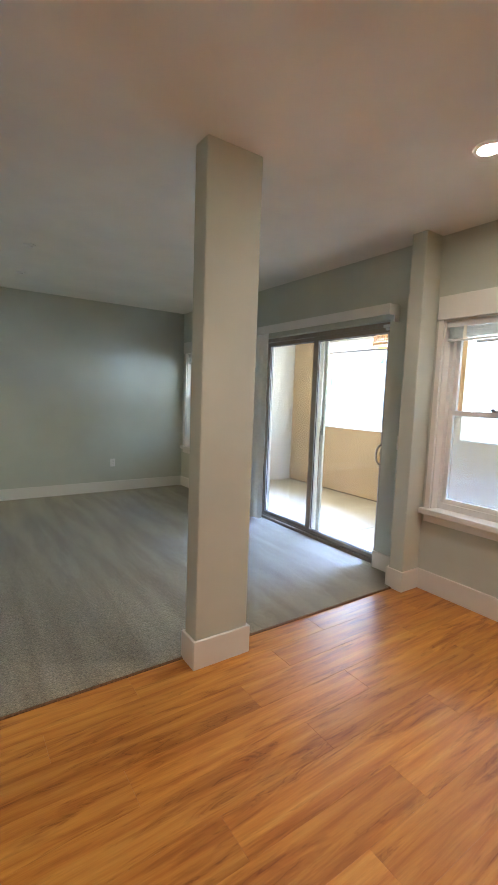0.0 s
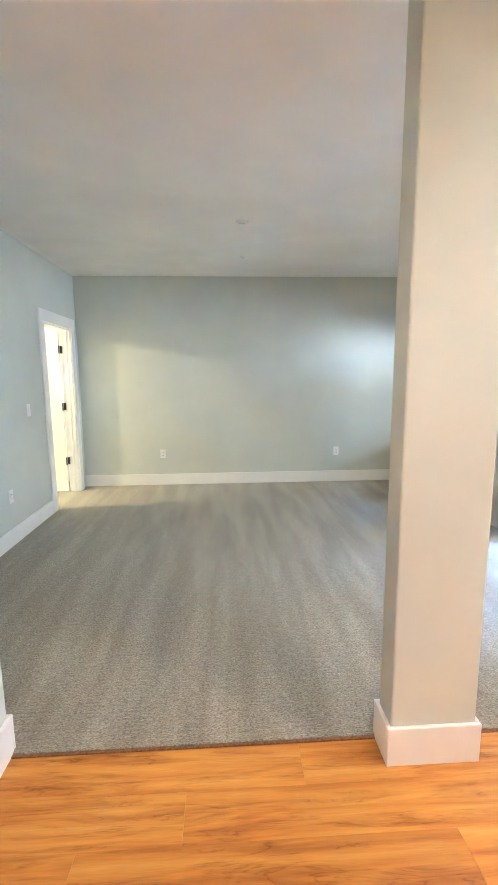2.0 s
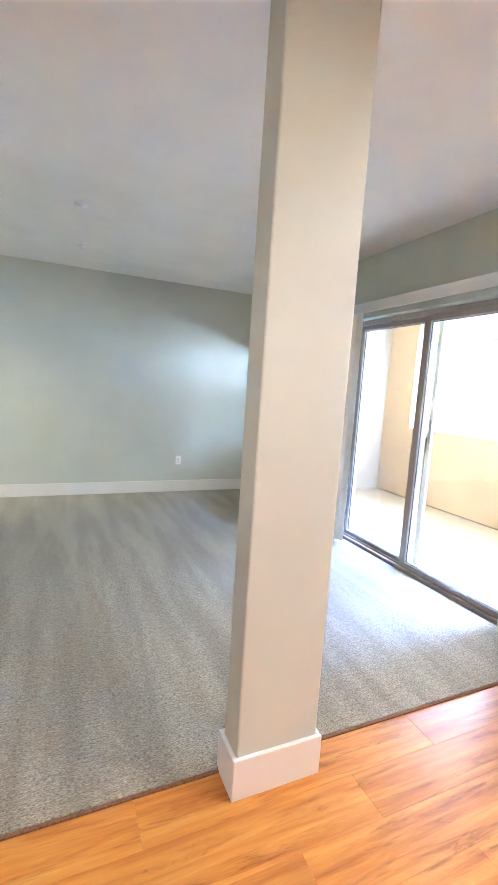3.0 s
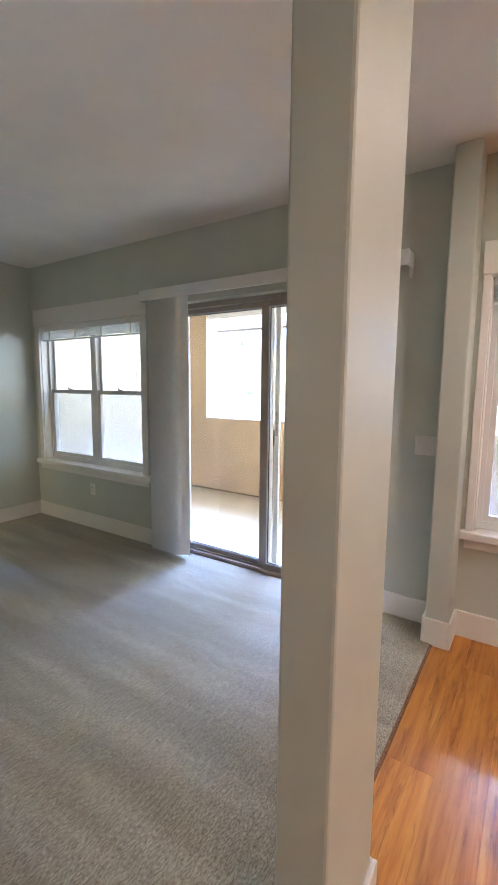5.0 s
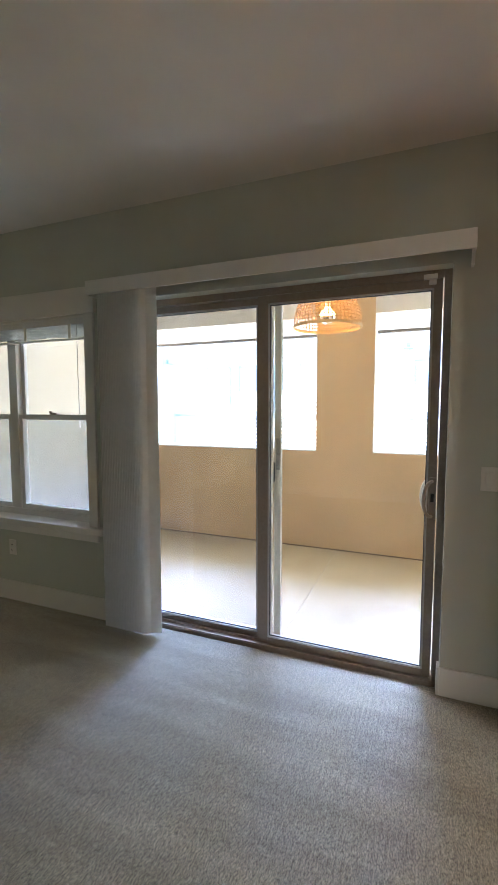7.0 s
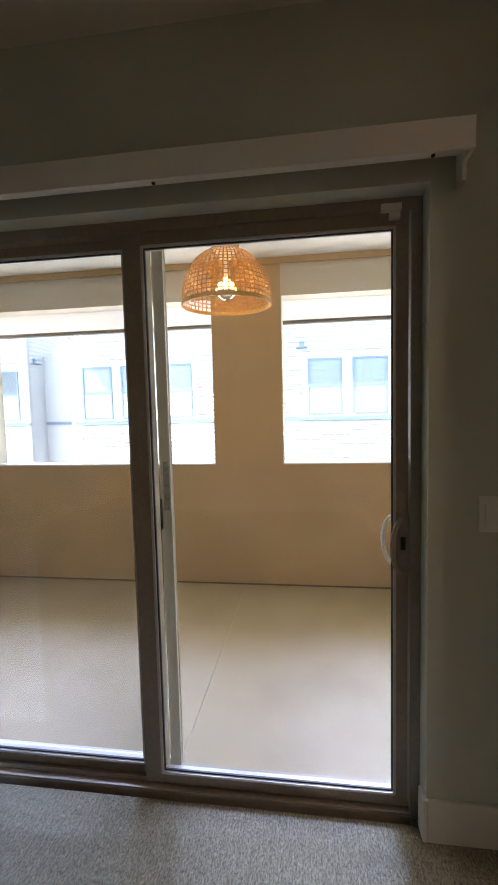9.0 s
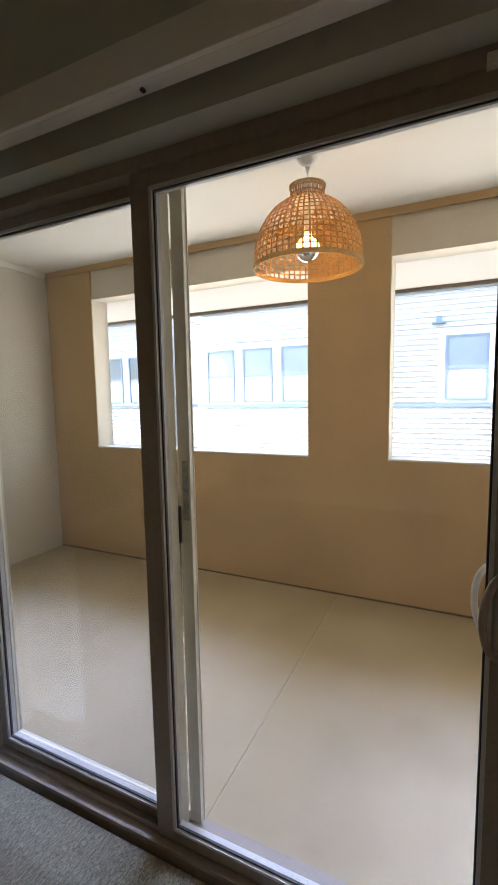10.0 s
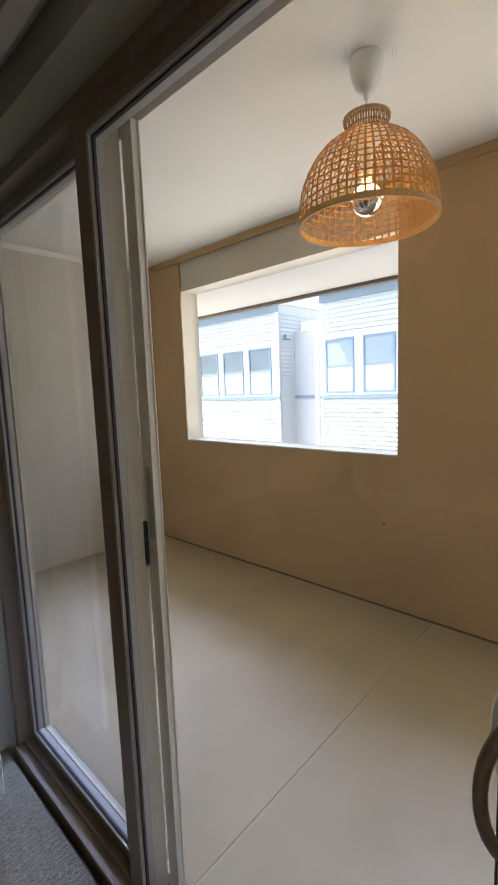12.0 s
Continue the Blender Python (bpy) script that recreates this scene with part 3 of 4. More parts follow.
for yv in (2.80, 3.64):
    part("carrier_clip", boxes((3.327, 3.339, yv - 0.005, yv + 0.005, 2.176, 2.184), bevel=0.002), DARK, vb, "small dark carrier clip")

# ---- interior door ----
door = thing("door_2", (XW, (DY0 + DY1) / 2, 0), "cream interior door standing open in white casing", "door", kind="structure")
cx = (XW, XW + 0.02)
part("casing", boxes((*cx, DY0 - 0.11, DY0 + 0.004, 0, DZ), bevel=0.004), TRIM, door)
part("casing", boxes((*cx, DY1 - 0.004, DY1 + 0.11, 0, DZ), bevel=0.004), TRIM, door)
part("head_casing", boxes((XW, XW + 0.024, DY0 - 0.12, DY1 + 0.12, DZ - 0.002, DZ + 0.125), bevel=0.004), TRIM, door)
part("jamb", boxes((XW - 0.121, XW, DY0 - 0.001, DY0 + 0.016, 0, DZ), (XW - 0.121, XW, DY1 - 0.016, DY1 + 0.001, 0, DZ), (XW - 0.121, XW, DY0 + 0.016, DY1 - 0.016, DZ - 0.016, DZ + 0.001), (XW - 0.07, XW - 0.045, DY0 + 0.016, DY0 + 0.028, 0, DZ - 0.016), (XW - 0.07, XW - 0.045, DY1 - 0.028, DY1 - 0.016, 0, DZ - 0.016)), TRIM, door)
lx1 = XW - 0.128
leaf = part("leaf", boxes((lx1 - 0.775, lx1, DY1 - 0.052, DY1 - 0.017, 0.012, DZ - 0.02), bevel=0.003), DOOR_PAINT, door)
for dx0, dx1, dz0, dz1 in ((0.12, 0.66, 0.2, 0.95), (0.12, 0.66, 1.1, 1.9)):
    part("panel", boxes((lx1 - dx1, lx1 - dx0, DY1 - 0.056, DY1 - 0.051, dz0, dz1), bevel=0.002), DOOR_PAINT, leaf)
for hz in (0.40, 1.085, 1.775):
    part("hinge", add_tube(boxes((lx1 - 0.002, lx1 + 0.03, DY1 - 0.021, DY1 - 0.0165, hz - 0.045, hz + 0.045)), [(lx1 + 0.002, DY1 - 0.058, hz - 0.048), (lx1 + 0.002, DY1 - 0.058, hz), (lx1 + 0.002, DY1 - 0.058, hz + 0.048)], 0.008, 8), BLACK, door, "black butt hinge")


# ---- wall plates ----
def wall_plate(kind, at, facing, gang=1):
    """Outlet or switch plate. facing: n, e or w, the wall that it sits on."""
    w, h = (0.072 + 0.046 * (gang - 1), 0.116)
    ob = thing("light_switch" if kind == "switch" else "power_outlet", at, "white double rocker switch plate on the wall" if kind == "switch" and gang > 1 else "white rocker switch plate on the wall" if kind == "switch" else "white power outlet plate low on the wall", "switch" if kind == "switch" else "outlet")
    sets = [("plate", boxes((-w / 2, w / 2, 0, 0.006, -h / 2, h / 2), bevel=0.003), PLASTIC)]
    for g in range(gang):
        u = (g - (gang - 1) / 2) * 0.046
        sets.append(("rocker", boxes((u - 0.017, u + 0.017, 0.005, 0.011, -0.034, 0.034), bevel=0.002), PLASTIC))
        if kind == "outlet":
            for dz in (-0.019, 0.019):
                sets.append(("slots", boxes((u - 0.008, u - 0.005, 0.010, 0.0116, dz - 0.005, dz + 0.006), (u + 0.005, u + 0.008, 0.010, 0.0116, dz - 0.005, dz + 0.006), (u - 0.002, u + 0.002, 0.010, 0.0116, dz - 0.012, dz - 0.008)), SLOT))
    turn = {"n": 180, "e": 90, "w": -90}[facing]
    for nm, bm, mt in sets:
        p = part(nm, bm, mt, ob)
        p.matrix_parent_inverse = Matrix.Identity(4)
    ob.matrix_world = pose(*at, 0, 0, turn)
    return ob


wall_plate("outlet", (-0.05, YN, 0.422), "n")
wall_plate("outlet", (2.287, YN, 0.42), "n")
wall_plate("outlet", (XE, 5.754, 0.408), "e")
wall_plate("switch", (XE, 2.584, 1.118), "e", 2)
wall_plate("switch", (XW, 5.168, 1.137), "w")
wall_plate("outlet", (XW, 4.684, 0.427), "w")

# ---- ceiling fittings ----
for px, py, r in ((1.008, 5.77, 0.045), (0.947, 4.706, 0.05)):
    d = thing("ceiling_sprinkler", (px, py, H), "small round white sprinkler cover on the ceiling", "sprinkler", "ceiling covers")
    part("cover_plate", add_lathe(bmesh.new(), [(r, 0.0), (r, -0.006), (r * 0.85, -0.011), (0.002, -0.012)], (px, py, H), 24), PLASTIC, d, smooth=True)
    part("collar", add_lathe(bmesh.new(), [(r * 0.5, -0.011), (r * 0.45, -0.022), (0.002, -0.023)], (px, py, H), 16), PLASTIC, d, smooth=True)
# fittings for all four cans, the three added unseen ones too
for px, py in CANS:
    d = thing("recessed_light", (px, py, H), "lit round recessed ceiling light with white ring", "ceiling light", "recessed lights")
    part("trim_ring", add_lathe(bmesh.new(), [(0.048, -0.002), (0.052, -0.009), (0.070, -0.006), (0.073, 0.0), (0.048, 0.0)], (px, py, H), 32, closed=True), PLASTIC, d, smooth=True)
    part("lens", add_lathe(bmesh.new(), [(0.0485, -0.001), (0.0475, -0.005), (0.002, -0.006)], (px, py, H), 32), GLOW, d, "glowing warm lens")

# ---- patio ----
patio_floor = solid("floor_patio", boxes((XO, XPO, YP0 - 0.1, YP1 + 0.1, ZP - 0.25, ZP - 0.004)), plain("joint_grime", (0.50, 0.42, 0.31), 0.9), "concrete patio floor with a scored joint", "floor")
JOINT = 3.735
part("slab", boxes((XO - 0.03, XP, YP0, JOINT - 0.0028, ZP - 0.012, ZP), bevel=0.003), CONCRETE, patio_floor)
part("slab", boxes((XO - 0.03, XP, JOINT + 0.0028, YP1, ZP - 0.012, ZP), bevel=0.003), CONCRETE, patio_floor)
solid("trim_threshold", boxes((3.53, XO + 0.03, SD[0], SD[1], -0.12, -0.021)), ALU, "taupe threshold under the patio door", "trim")
OP = [(1.25, 3.387, 0.992, 2.39), (3.968, 6.09, 0.992, 2.39)]
rows = [(XP, XPO, YP0 - 0.2, OP[0][0], ZP - 0.25, ZPC), (XP, XPO, OP[0][1], OP[1][0], ZP - 0.25, ZPC), (XP, XPO, OP[1][1], YP1 + 0.2, ZP - 0.25, ZPC)]
for a, b, c, d in OP:
    rows.append((XP, XPO, a, b, ZP - 0.25, c))
solid("wall_patio", boxes(*rows), STUCCO, "tan stucco patio parapet wall with two wide openings", "wall")
for a, b, c, d in OP:
    solid("wall_header", boxes((XP + 0.018, XPO, a, b, d, ZPC)), STUCCO_CREAM, "cream header over the patio opening", "wall")
    solid("trim_ledge", boxes((XP + 0.002, XPO + 0.02, a, b, c, c + 0.012), bevel=0.004), SILL_WHITE, "white painted ledge of the patio opening", "trim")
    solid("trim_jamb", boxes((XP + 0.004, XPO, a, a + 0.006, c + 0.012, d), (XP + 0.004, XPO, b - 0.006, b, c + 0.012, d)), STUCCO_CREAM, "cream painted sides of the patio opening", "trim")
solid("ceiling_overhang", boxes((XPO, 6.68, YP0 - 1.0, YP1 + 1.5, 2.39, 2.95)), PATIO_WHITE, "white soffit of the overhang outside the openings", "ceiling")
solid("trim_drip_edge", boxes((6.68, 6.74, YP0 - 1.0, YP1 + 1.5, 2.357, 2.95)), plain("drip_edge", (0.16, 0.135, 0.11), 0.6), "dark drip edge of the overhang", "trim")
solid("trim_cornice", boxes((XP - 0.014, XP, YP0, YP1, ZPC - 0.052, ZPC)), STUCCO, "tan strip along the patio ceiling", "trim")
solid("trim_base", boxes((XP - 0.004, XP, YP0, YP1, ZP, ZP + 0.013)), plain("brown_joint", (0.17, 0.115, 0.07), 0.9), "dark joint at the foot of the patio wall", "trim")
solid("wall_patio_end", boxes((XO, XP, YP1, YP1 + 0.2, ZP - 0.25, ZPC), (XO, XP, YP0 - 0.2, YP0, ZP - 0.25, ZPC)), STUCCO_CREAM, "cream stucco end walls of the patio", "wall")
solid("trim_cornice_end", boxes((XO, XP - 0.02, YP1 - 0.02, YP1, ZPC - 0.05, ZPC)), PATIO_WHITE, "white strip along the patio end wall", "trim")
solid("wall_outside", wall_with_openings(XO, XO + 0.012, YP0, YP1, ZP, ZPC, [W2, SD, W1]), STUCCO_CREAM, "cream stucco outside of the door wall", "wall")
solid("ceiling_patio", boxes((XO, XPO, YP0 - 0.2, YP1 + 0.2, ZPC, ZPC + 0.2)), PATIO_WHITE, "white patio ceiling", "ceiling")

screw = thing("screw", (XP - 0.002, 4.06, 0.53), "small dark screw in the tan patio wall", "screw")
part("head", add_lathe(bmesh.new(), [(0.007, 0.001), (0.007, -0.004), (0.003, -0.006)], (XP - 0.001, 4.06, 0.53), 12, "x"), BLACK, screw)

# short scratches in the paint beside the lamp cup
for k, (sx, sy, sa) in enumerate(((4.535, 3.70, 0.5), (4.66, 3.56, 0.5))):
    bm = bmesh.new()
    for dx in (-0.006, 0.006):
        ca, sn = math.cos(sa), math.sin(sa)
        add_tube(bm, [(sx - dx * sn + u * ca, sy + dx * ca + u * sn, ZPC - 0.0006) for u in (-0.03, 0.0, 0.026)], 0.0010, 5)
    solid("trim_scratch", bm, plain("scratched_plaster", (0.42, 0.38, 0.33), 0.9), "fine scratches in the patio ceiling paint", "scratch")

# scuffs on the slab
srng = random.Random(8)
bm = bmesh.new()
for k in range(26):
    near = k < 14
    px = (4.443 + srng.gauss(0, 0.05)) if near else srng.uniform(3.9, 5.3)
    py = (3.977 + srng.gauss(0, 0.07)) if near else srng.uniform(2.4, 4.6)
    a, ln, wd = srng.uniform(0, math.pi), srng.uniform(0.006, 0.035), srng.uniform(0.0015, 0.004)
    vs = []
    for j in range(8):
        t = 2 * math.pi * j / 8
        u, v = ln * math.cos(t) * srng.uniform(0.6, 1), wd * math.sin(t) * srng.uniform(0.5, 1.2)
        vs.append(bm.verts.new((px + u * math.cos(a) - v * math.sin(a), py + u * math.sin(a) + v * math.cos(a), ZP + 0.0012)))
    bm.faces.new(vs)
part("scuffs", bm, plain("scuff_grime", (0.45, 0.385, 0.30), 0.9), patio_floor, "small brown scuffs on the slab")

# ---- pendant lamp ----
LX, LY = 4.615, 3.65
lamp = thing("pendant_lamp", (LX, LY, ZPC), "woven rattan dome pendant lamp lit over the patio", "pendant lamp")
part("canopy", add_lathe(bmesh.new(), [(0.010, -0.126), (0.026, -0.121), (0.044, -0.100), (0.057, -0.066), (0.064, -0.028), (0.065, -0.008), (0.062, -0.002)], (LX, LY, ZPC), 32), PLASTIC, lamp, "white plastic ceiling cup", smooth=True)
part("cord_grip", add_lathe(bmesh.new(), [(0.005, -0.152), (0.008, -0.148), (0.012, -0.126), (0.01, -0.120)], (LX, LY, ZPC), 16), PLASTIC, lamp, smooth=True)
part("cord", add_tube(bmesh.new(), [(LX, LY, ZPC - 0.14), (LX, LY, 2.42), (LX, LY, 2.29)], 0.003, 8), PLASTIC, lamp)
part("socket", add_lathe(bmesh.new(), [(0.012, 2.355), (0.021, 2.345), (0.022, 2.275), (0.018, 2.252)], (LX, LY, 0), 20), PLASTIC, lamp, smooth=True)
# added cone that closes the neck and keeps the bulb's glow off the ceiling
part("neck_light_block", add_lathe(bmesh.new(), [(0.020, 2.352), (0.080, 2.432), (0.081, 2.436), (0.020, 2.357)], (LX, LY, 0), 28, closed=True), PLASTIC, lamp, "white cone added in the collar to block upward bulb light", smooth=True)
PROFILE = [(0.086, 2.478), (0.081, 2.451), (0.083, 2.428), (0.098, 2.411), (0.131, 2.396), (0.170, 2.368), (0.205, 2.329), (0.232, 2.283), (0.252, 2.234), (0.263, 2.182), (0.268, 2.129), (0.267, 2.097)]


def profile_at(t):
    f = t * (len(PROFILE) - 1)
    i = min(int(f), len(PROFILE) - 2)
    (r0, h0), (r1, h1) = PROFILE[i], PROFILE[i + 1]
    k = f - i
    return r0 + (r1 - r0) * k, h0 + (h1 - h0) * k


# even steps along the profile
fine = [profile_at(i / 400) for i in range(401)]
run = [0.0]
for p, q in zip(fine, fine[1:]):
    run.append(run[-1] + math.hypot(q[0] - p[0], q[1] - p[1]))
NH, NS = 18, 54


def along(s):
    i = min(np.searchsorted(run, s * run[-1]), 400)
    return fine[i]


bm = bmesh.new()
for j in range(NS):
    a = 2 * math.pi * j / NS
    ring = []
    for i in range(2 * NH + 1):
        r, hgt = along(i / (2 * NH))
        r += 0.0016 * (1 if (i // 2 + j) % 2 else -1)
        w = 0.0022 + 0.0018 * min(1, r / 0.27)
        ca, sa = math.cos(a), math.sin(a)
        ring.append([bm.verts.new((LX + (r + dr) * ca - dw * sa, LY + (r + dr) * sa + dw * ca, hgt)) for dr, dw in ((-0.0008, -w), (0.0008, -w), (0.0008, w), (-0.0008, w))])
    for p, q in zip(ring, ring[1:]):
        for k in range(4):
            bm.faces.new((p[k], p[(k + 1) % 4], q[(k + 1) % 4], q[k]))
part("staves", bm, RATTAN, lamp, "upright rattan strips")
bm = bmesh.new()
for i in range(NH):
    s = (i + 0.5) / NH
    r, hgt = along(s)
    r2, h2 = along(min(1, s + 0.01))
    t = Vector((r2 - r, h2 - hgt)).normalized()
    hw = 0.0031
    ring = []
    for j in range(2 * NS):
        a = 2 * math.pi * j / (2 * NS)
        rr = r + 0.0016 * (-1 if (i + j // 2) % 2 else 1)
        row = []
        for dn, dt in ((-0.0007, -hw), (0.0007, -hw), (0.0007, hw), (-0.0007, hw)):
            x = rr + dn + t.x * dt
            row.append(bm.verts.new((LX + x * math.cos(a), LY + x * math.sin(a), hgt + t.y * dt)))
        ring.append(row)
    for j in range(2 * NS):
        p, q = ring[j], ring[(j + 1) % (2 * NS)]
        for k in range(4):
            bm.faces.new((p[k], p[(k + 1) % 4], q[(k + 1) % 4], q[k]))
part("hoops", bm, RATTAN, lamp, "level rattan strips")


def bound_ring(r, z, thick, tall, turns):
    bm = bmesh.new()
    add_lathe(bm, [(r - thick, z - tall), (r + thick, z - tall), (r + thick * 1.2, z), (r + thick, z + tall), (r - thick, z + tall)], (LX, LY, 0), 64, closed=True)
    for k in range(turns):
        a = 2 * math.pi * k / turns
        pts = []
        for s in range(7):
            b = 2 * math.pi * s / 6
            aa = a + 0.035 * s / 6
            rr = r + (thick + 0.002) * math.cos(b)
            pts.append((LX + rr * math.cos(aa), LY + rr * math.sin(aa), z + (tall + 0.002) * math.sin(b)))
        add_tube(bm, pts, 0.0014, 4)
    return bm


part("rim", bound_ring(0.267, 2.100, 0.0045, 0.011, 46), RATTAN_RIM, lamp, "bound rattan rim")
part("top_rim", bound_ring(0.086, 2.478, 0.003, 0.005, 20), RATTAN_RIM, lamp, "bound rattan collar")
bulb = part("bulb", add_lathe(bmesh.new(), [(0.014, 2.262), (0.02, 2.252)] + [(0.060 * math.cos(radians(a)), 2.183 + 0.060 * math.sin(radians(a))) for a in range(65, -6, -10)], (LX, LY, 0), 32), BULB_GLOW, lamp, "warm glowing globe bulb", smooth=True)
part("mirror_cap", add_lathe(bmesh.new(), [(0.0605 * math.cos(radians(a)), 2.183 + 0.0605 * math.sin(radians(a))) for a in range(-4, -86, -8)] + [(0.001, 2.183 - 0.0605)], (LX, LY, 0), 32), CHROME, bulb, "silvered lower half", smooth=True)

# ---- outside ----
GZ = -3.4
solid("ground", boxes((-400, 400, -400, 400, GZ - 0.2, GZ)), PAVING, "grey paving between the buildings", "ground")
solid("wall_storey_below", boxes((-4.2, XPO, YS - 0.3, 7.4, GZ, ZP - 0.26)), STUCCO, "storey below the flat", "wall")
solid("roof", boxes((-5.0, 6.3, -3.0, 8.4, H + 0.45, H + 0.6)), ROOFING, "flat roof over the flat", "roof")

BX = 12.0
bld = thing("apartment_building", (BX, 6, GZ), "white clapboard building across the yard with sash windows", "building")


def siding(x, y0, y1, z0, z1, holes, course=0.104):
    """Lapped boards facing -x, broken at the holes."""
    bm = bmesh.new()
    z = z0
    while z < z1 - 0.01:
        zt = min(z + course, z1)
        cuts = sorted((a, b) for a, b, c, d in holes if c < zt - 0.01 and d > z + 0.01)
        y = y0
        for a, b in cuts + [(y1, y1)]:
            if a > y + 0.01:
                vs = [bm.verts.new(p) for p in ((x - 0.030, y, z), (x - 0.030, a, z), (x - 0.004, a, zt), (x - 0.004, y, zt), (x, y, z), (x, a, z))]
                bm.faces.new((vs[0], vs[1], vs[2], vs[3]))
                bm.faces.new((vs[4], vs[5], vs[1], vs[0]))
            y = max(y, b)
        z = zt
    return bm


def far_window(y0, y1, z0, z1, lower, upper):
    w = part("window", boxes((BX - 0.05, BX - 0.012, y0, y0 + 0.045, z0, z1), (BX - 0.05, BX - 0.012, y1 - 0.045, y1, z0, z1), (BX - 0.05, BX - 0.012, y0 + 0.045, y1 - 0.045, z0, z0 + 0.045), (BX - 0.05, BX - 0.012, y0 + 0.045, y1 - 0.045, z1 - 0.045, z1), (BX - 0.045, BX - 0.012, y0 + 0.045, y1 - 0.045, (z0 + z1) / 2 - 0.03, (z0 + z1) / 2 + 0.03)), FACADE_BLUE, bld)
    zm = (z0 + z1) / 2
    part("pane", boxes((BX - 0.022, BX - 0.014, y0 + 0.045, y1 - 0.045, z0 + 0.045, zm - 0.03)), lower, w)
    part("pane", boxes((BX - 0.030, BX - 0.022, y0 + 0.045, y1 - 0.045, zm + 0.03, z1 - 0.045)), upper, w)
    return w


ZW0, ZW1 = 1.31, 2.57
RIGHT = (-8.0, 8.75)          # segment with the pairs of windows
LEFT = (10.02, 24.0)          # segment beyond the recess
groups = [[8.60 - i * 0.985 for i in range(3)], [3.19 - i * 0.985 for i in range(3)], [-1.9 - i * 0.985 for i in range(3)]]
groups_l = [[10.28 + i * 1.02 for i in range(3)], [15.4 + i * 1.02 for i in range(3)]]
hole_r = [(g[-1] - 0.90, g[0] + 0.12, ZW0 - 0.05, ZW1 + 0.14) for g in groups]
hole_l = [(g[0] - 0.16, g[-1] + 0.95, ZW0 - 0.05, ZW1 + 0.14) for g in groups_l]
ROOFZ = 3.62
part("wall_right", boxes((BX, BX + 8, RIGHT[0], RIGHT[1], GZ, ROOFZ)), FACADE, bld)
part("wall_left", boxes((BX, BX + 8, LEFT[0], LEFT[1], GZ, ROOFZ)), FACADE, bld)
part("wall_recess", boxes((BX + 1.3, BX + 8, RIGHT[1], LEFT[0], GZ, ROOFZ - 0.6)), FACADE, bld)
part("siding", siding(BX, RIGHT[0] + 0.1, RIGHT[1] - 0.1, GZ, ROOFZ - 0.2, hole_r), FACADE, bld, "lapped white boards")
part("siding", siding(BX, LEFT[0] + 0.1, LEFT[1], GZ, ROOFZ - 0.2, hole_l), FACADE, bld, "lapped white boards")
# side of the left segment, facing the recess, and its boards
bm = siding(0, 0.05, 1.3, GZ, ROOFZ - 0.2, [])
bmesh.ops.transform(bm, verts=bm.verts, matrix=Matrix.Translation((BX, LEFT[0], 0)) @ Matrix.Rotation(radians(90), 4, "Z") @ Matrix.Scale(-1, 4, (0, 1, 0)))
part("siding", bm, FACADE, bld, "lapped boards in shade")
for y0, y1 in (RIGHT, LEFT):
    part("corner_board", boxes((BX - 0.03, BX + 0.002, (y1 - 0.1) if y1 == RIGHT[1] else y0, y1 if y1 == RIGHT[1] else y0 + 0.1, GZ, ROOFZ - 0.2)), FACADE_TRIM, bld)
    part("frieze", boxes((BX - 0.04, BX + 0.002, y0, y1, ROOFZ - 0.2, ROOFZ)), FACADE_BLUE, bld)
    part("eave", boxes((BX - 0.45, BX + 8, y0 - 0.1, y1 + 0.1, ROOFZ, ROOFZ + 0.18)), FACADE_TRIM, bld)
    part("belt_course", boxes((BX - 0.045, BX + 0.002, y0, y1, ZW0 - 0.13, ZW0 - 0.05)), FACADE_BLUE, bld)
for g in hole_r + hole_l:
    part("surround", boxes((BX - 0.024, BX, g[0], g[1], g[2], g[3])), FACADE_TRIM, bld)
for gi, g in enumerate(groups):
    for i, t in enumerate(g):
        far_window(t - 0.76, t, ZW0, ZW1, FAR_SHADE if (gi + i) % 3 != 1 else FAR_BLIND, FAR_BLIND)
for gi, g in enumerate(groups_l):
    for i, t in enumerate(g):
        far_window(t, t + 0.80, ZW0, ZW1 - 0.02, FAR_SHADE, FAR_GLASS)
part("downspout", add_tube(bmesh.new(), [(BX + 0.05, 8.88, GZ), (BX + 0.05, 8.88, 1.2), (BX + 0.05, 8.88, 2.75), (BX + 0.2, 9.02, 2.95)], 0.06, 10), FACADE_TRIM, bld, "white downspout")
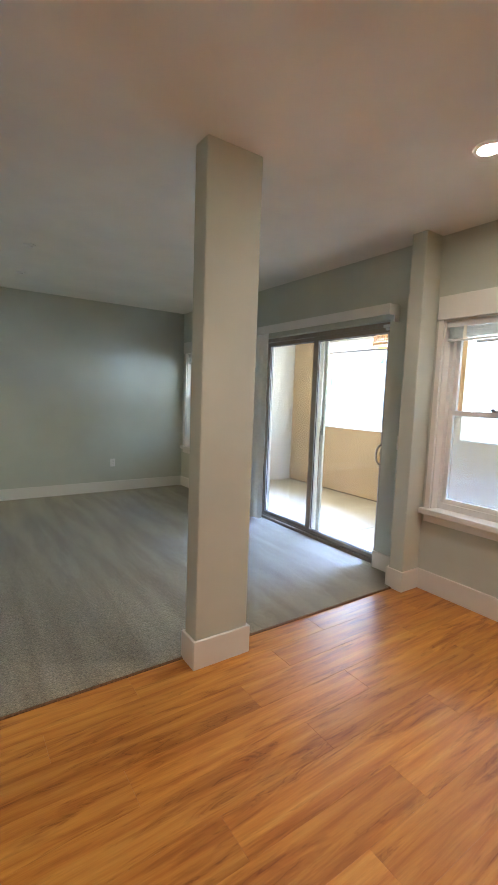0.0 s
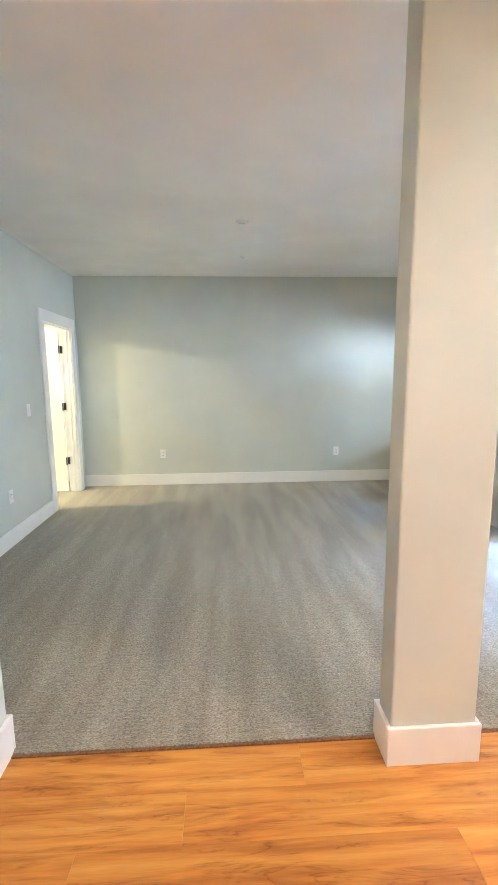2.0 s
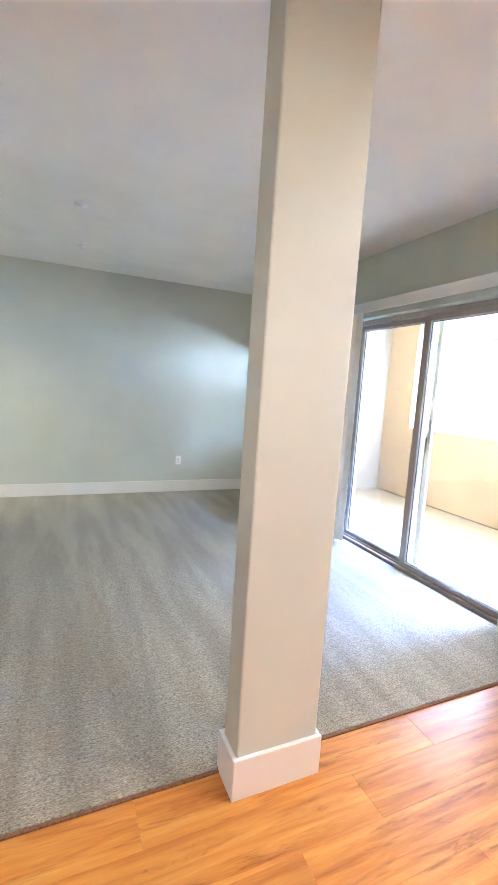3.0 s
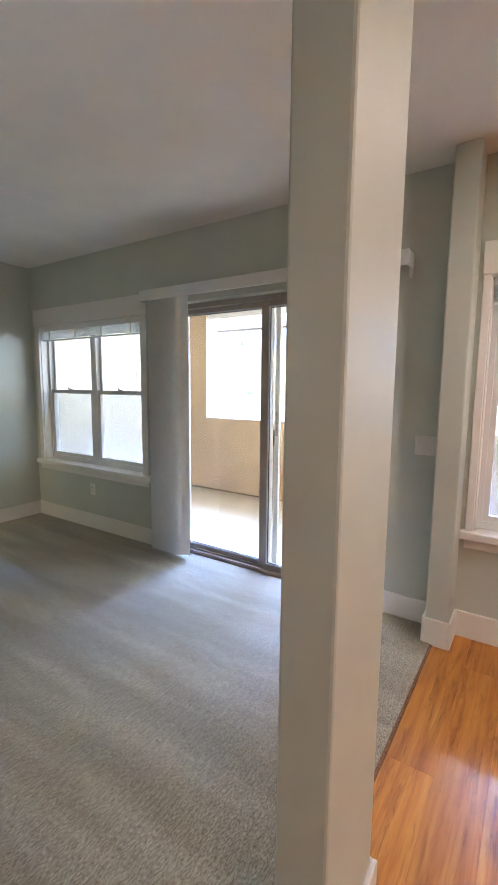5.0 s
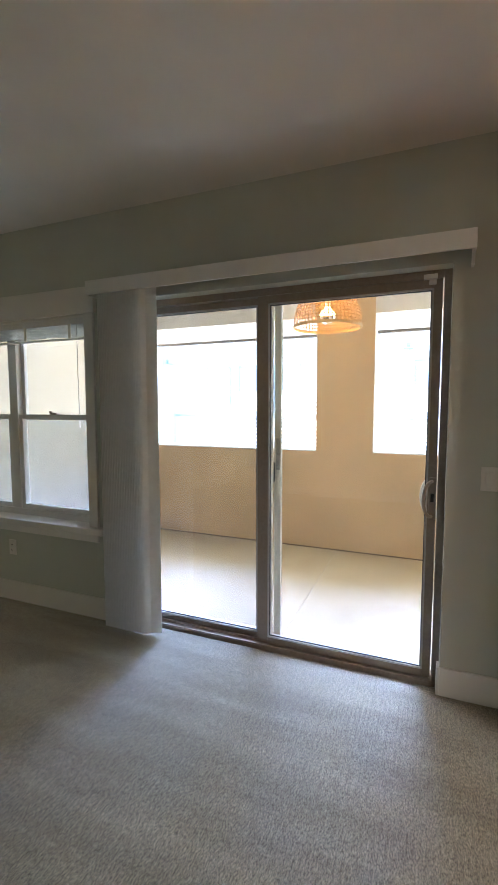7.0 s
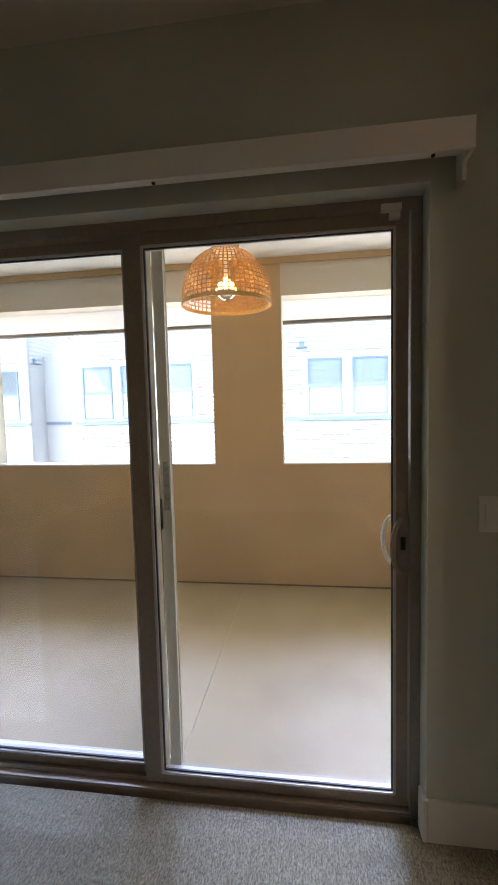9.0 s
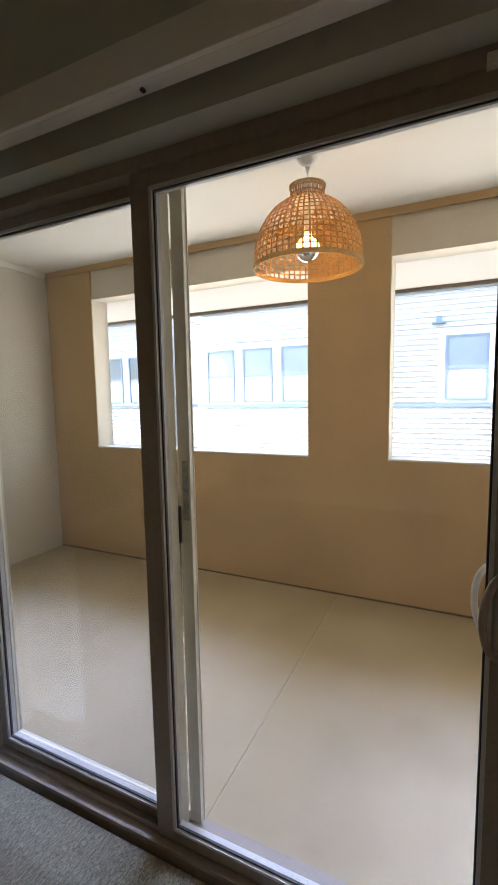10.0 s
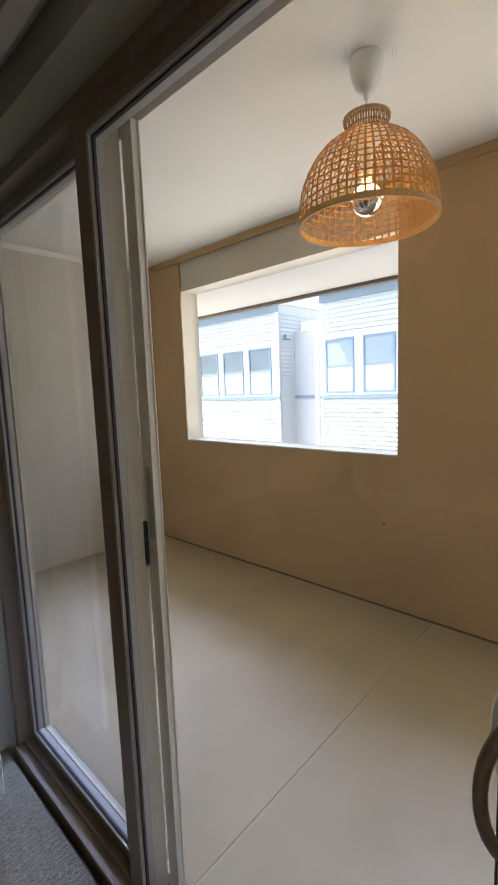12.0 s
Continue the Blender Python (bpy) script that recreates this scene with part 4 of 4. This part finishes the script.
part("rain_head", boxes((BX + 0.1, BX + 0.34, 8.92, 9.40, 2.86, 3.08), bevel=0.03), FACADE_TRIM, bld)
part("recess_panel", boxes((BX + 0.64, BX + 1.3, RIGHT[1], LEFT[0], GZ, 2.95)), FACADE, bld, "pale panel in the recess")
part("belt_course", boxes((BX + 0.60, BX + 0.641, RIGHT[1], LEFT[0], ZW0 - 0.13, ZW0 - 0.05)), FACADE_BLUE, bld)
part("wall_lamp", boxes((BX - 0.16, BX - 0.02, 3.20, 3.44, 2.80, 2.83), (BX - 0.06, BX - 0.02, 3.27, 3.37, 2.83, 2.95), bevel=0.004), FACADE_BLUE, bld, "small hooded lamp")
part("wall_lamp", boxes((BX + 0.10, BX + 0.30, LEFT[0] - 0.17, LEFT[0] - 0.03, 2.72, 2.75), (BX + 0.16, BX + 0.24, LEFT[0] - 0.07, LEFT[0] - 0.03, 2.75, 2.86), bevel=0.004), FACADE_BLUE, bld, "small hooded lamp")

# ---- wood planks ----
PW, PL = 0.18, 1.22
plank_mesh = mesh_of("plank", add_box(bmesh.new(), -PL / 2 + 0.0003, PL / 2 - 0.0003, -PW / 2 + 0.0002, PW / 2 - 0.0002, -0.008, 0.0, 0.0005, 1), WOOD)
prng = random.Random(11)
row = 0
ytop = SEAM - 0.0135
while ytop - row * PW > YS + 0.05:
    yc = ytop - (row + 0.5) * PW
    x = -2.6 + [0.0, -0.45, -0.85, -0.2, -0.65][row % 5] + prng.uniform(-0.1, 0.1)
    while x < XE - BT:
        xa, xb = max(x, -2.6), min(x + PL, XE - 0.001)
        if xb - xa > 0.03:
            if xb - xa > PL - 0.001:
                ob = new("plank", plank_mesh)
            else:
                w = xb - xa
                ob = new("plank", mesh_of("plank", add_box(bmesh.new(), -w / 2 + 0.0003, w / 2 - 0.0003, -PW / 2 + 0.0002, PW / 2 - 0.0002, -0.008, 0.0, 0.0005, 1), WOOD))
            ob.location = ((xa + xb) / 2, yc, -0.010)
            ob.parent = floor_wood
        x += PL
    row += 1
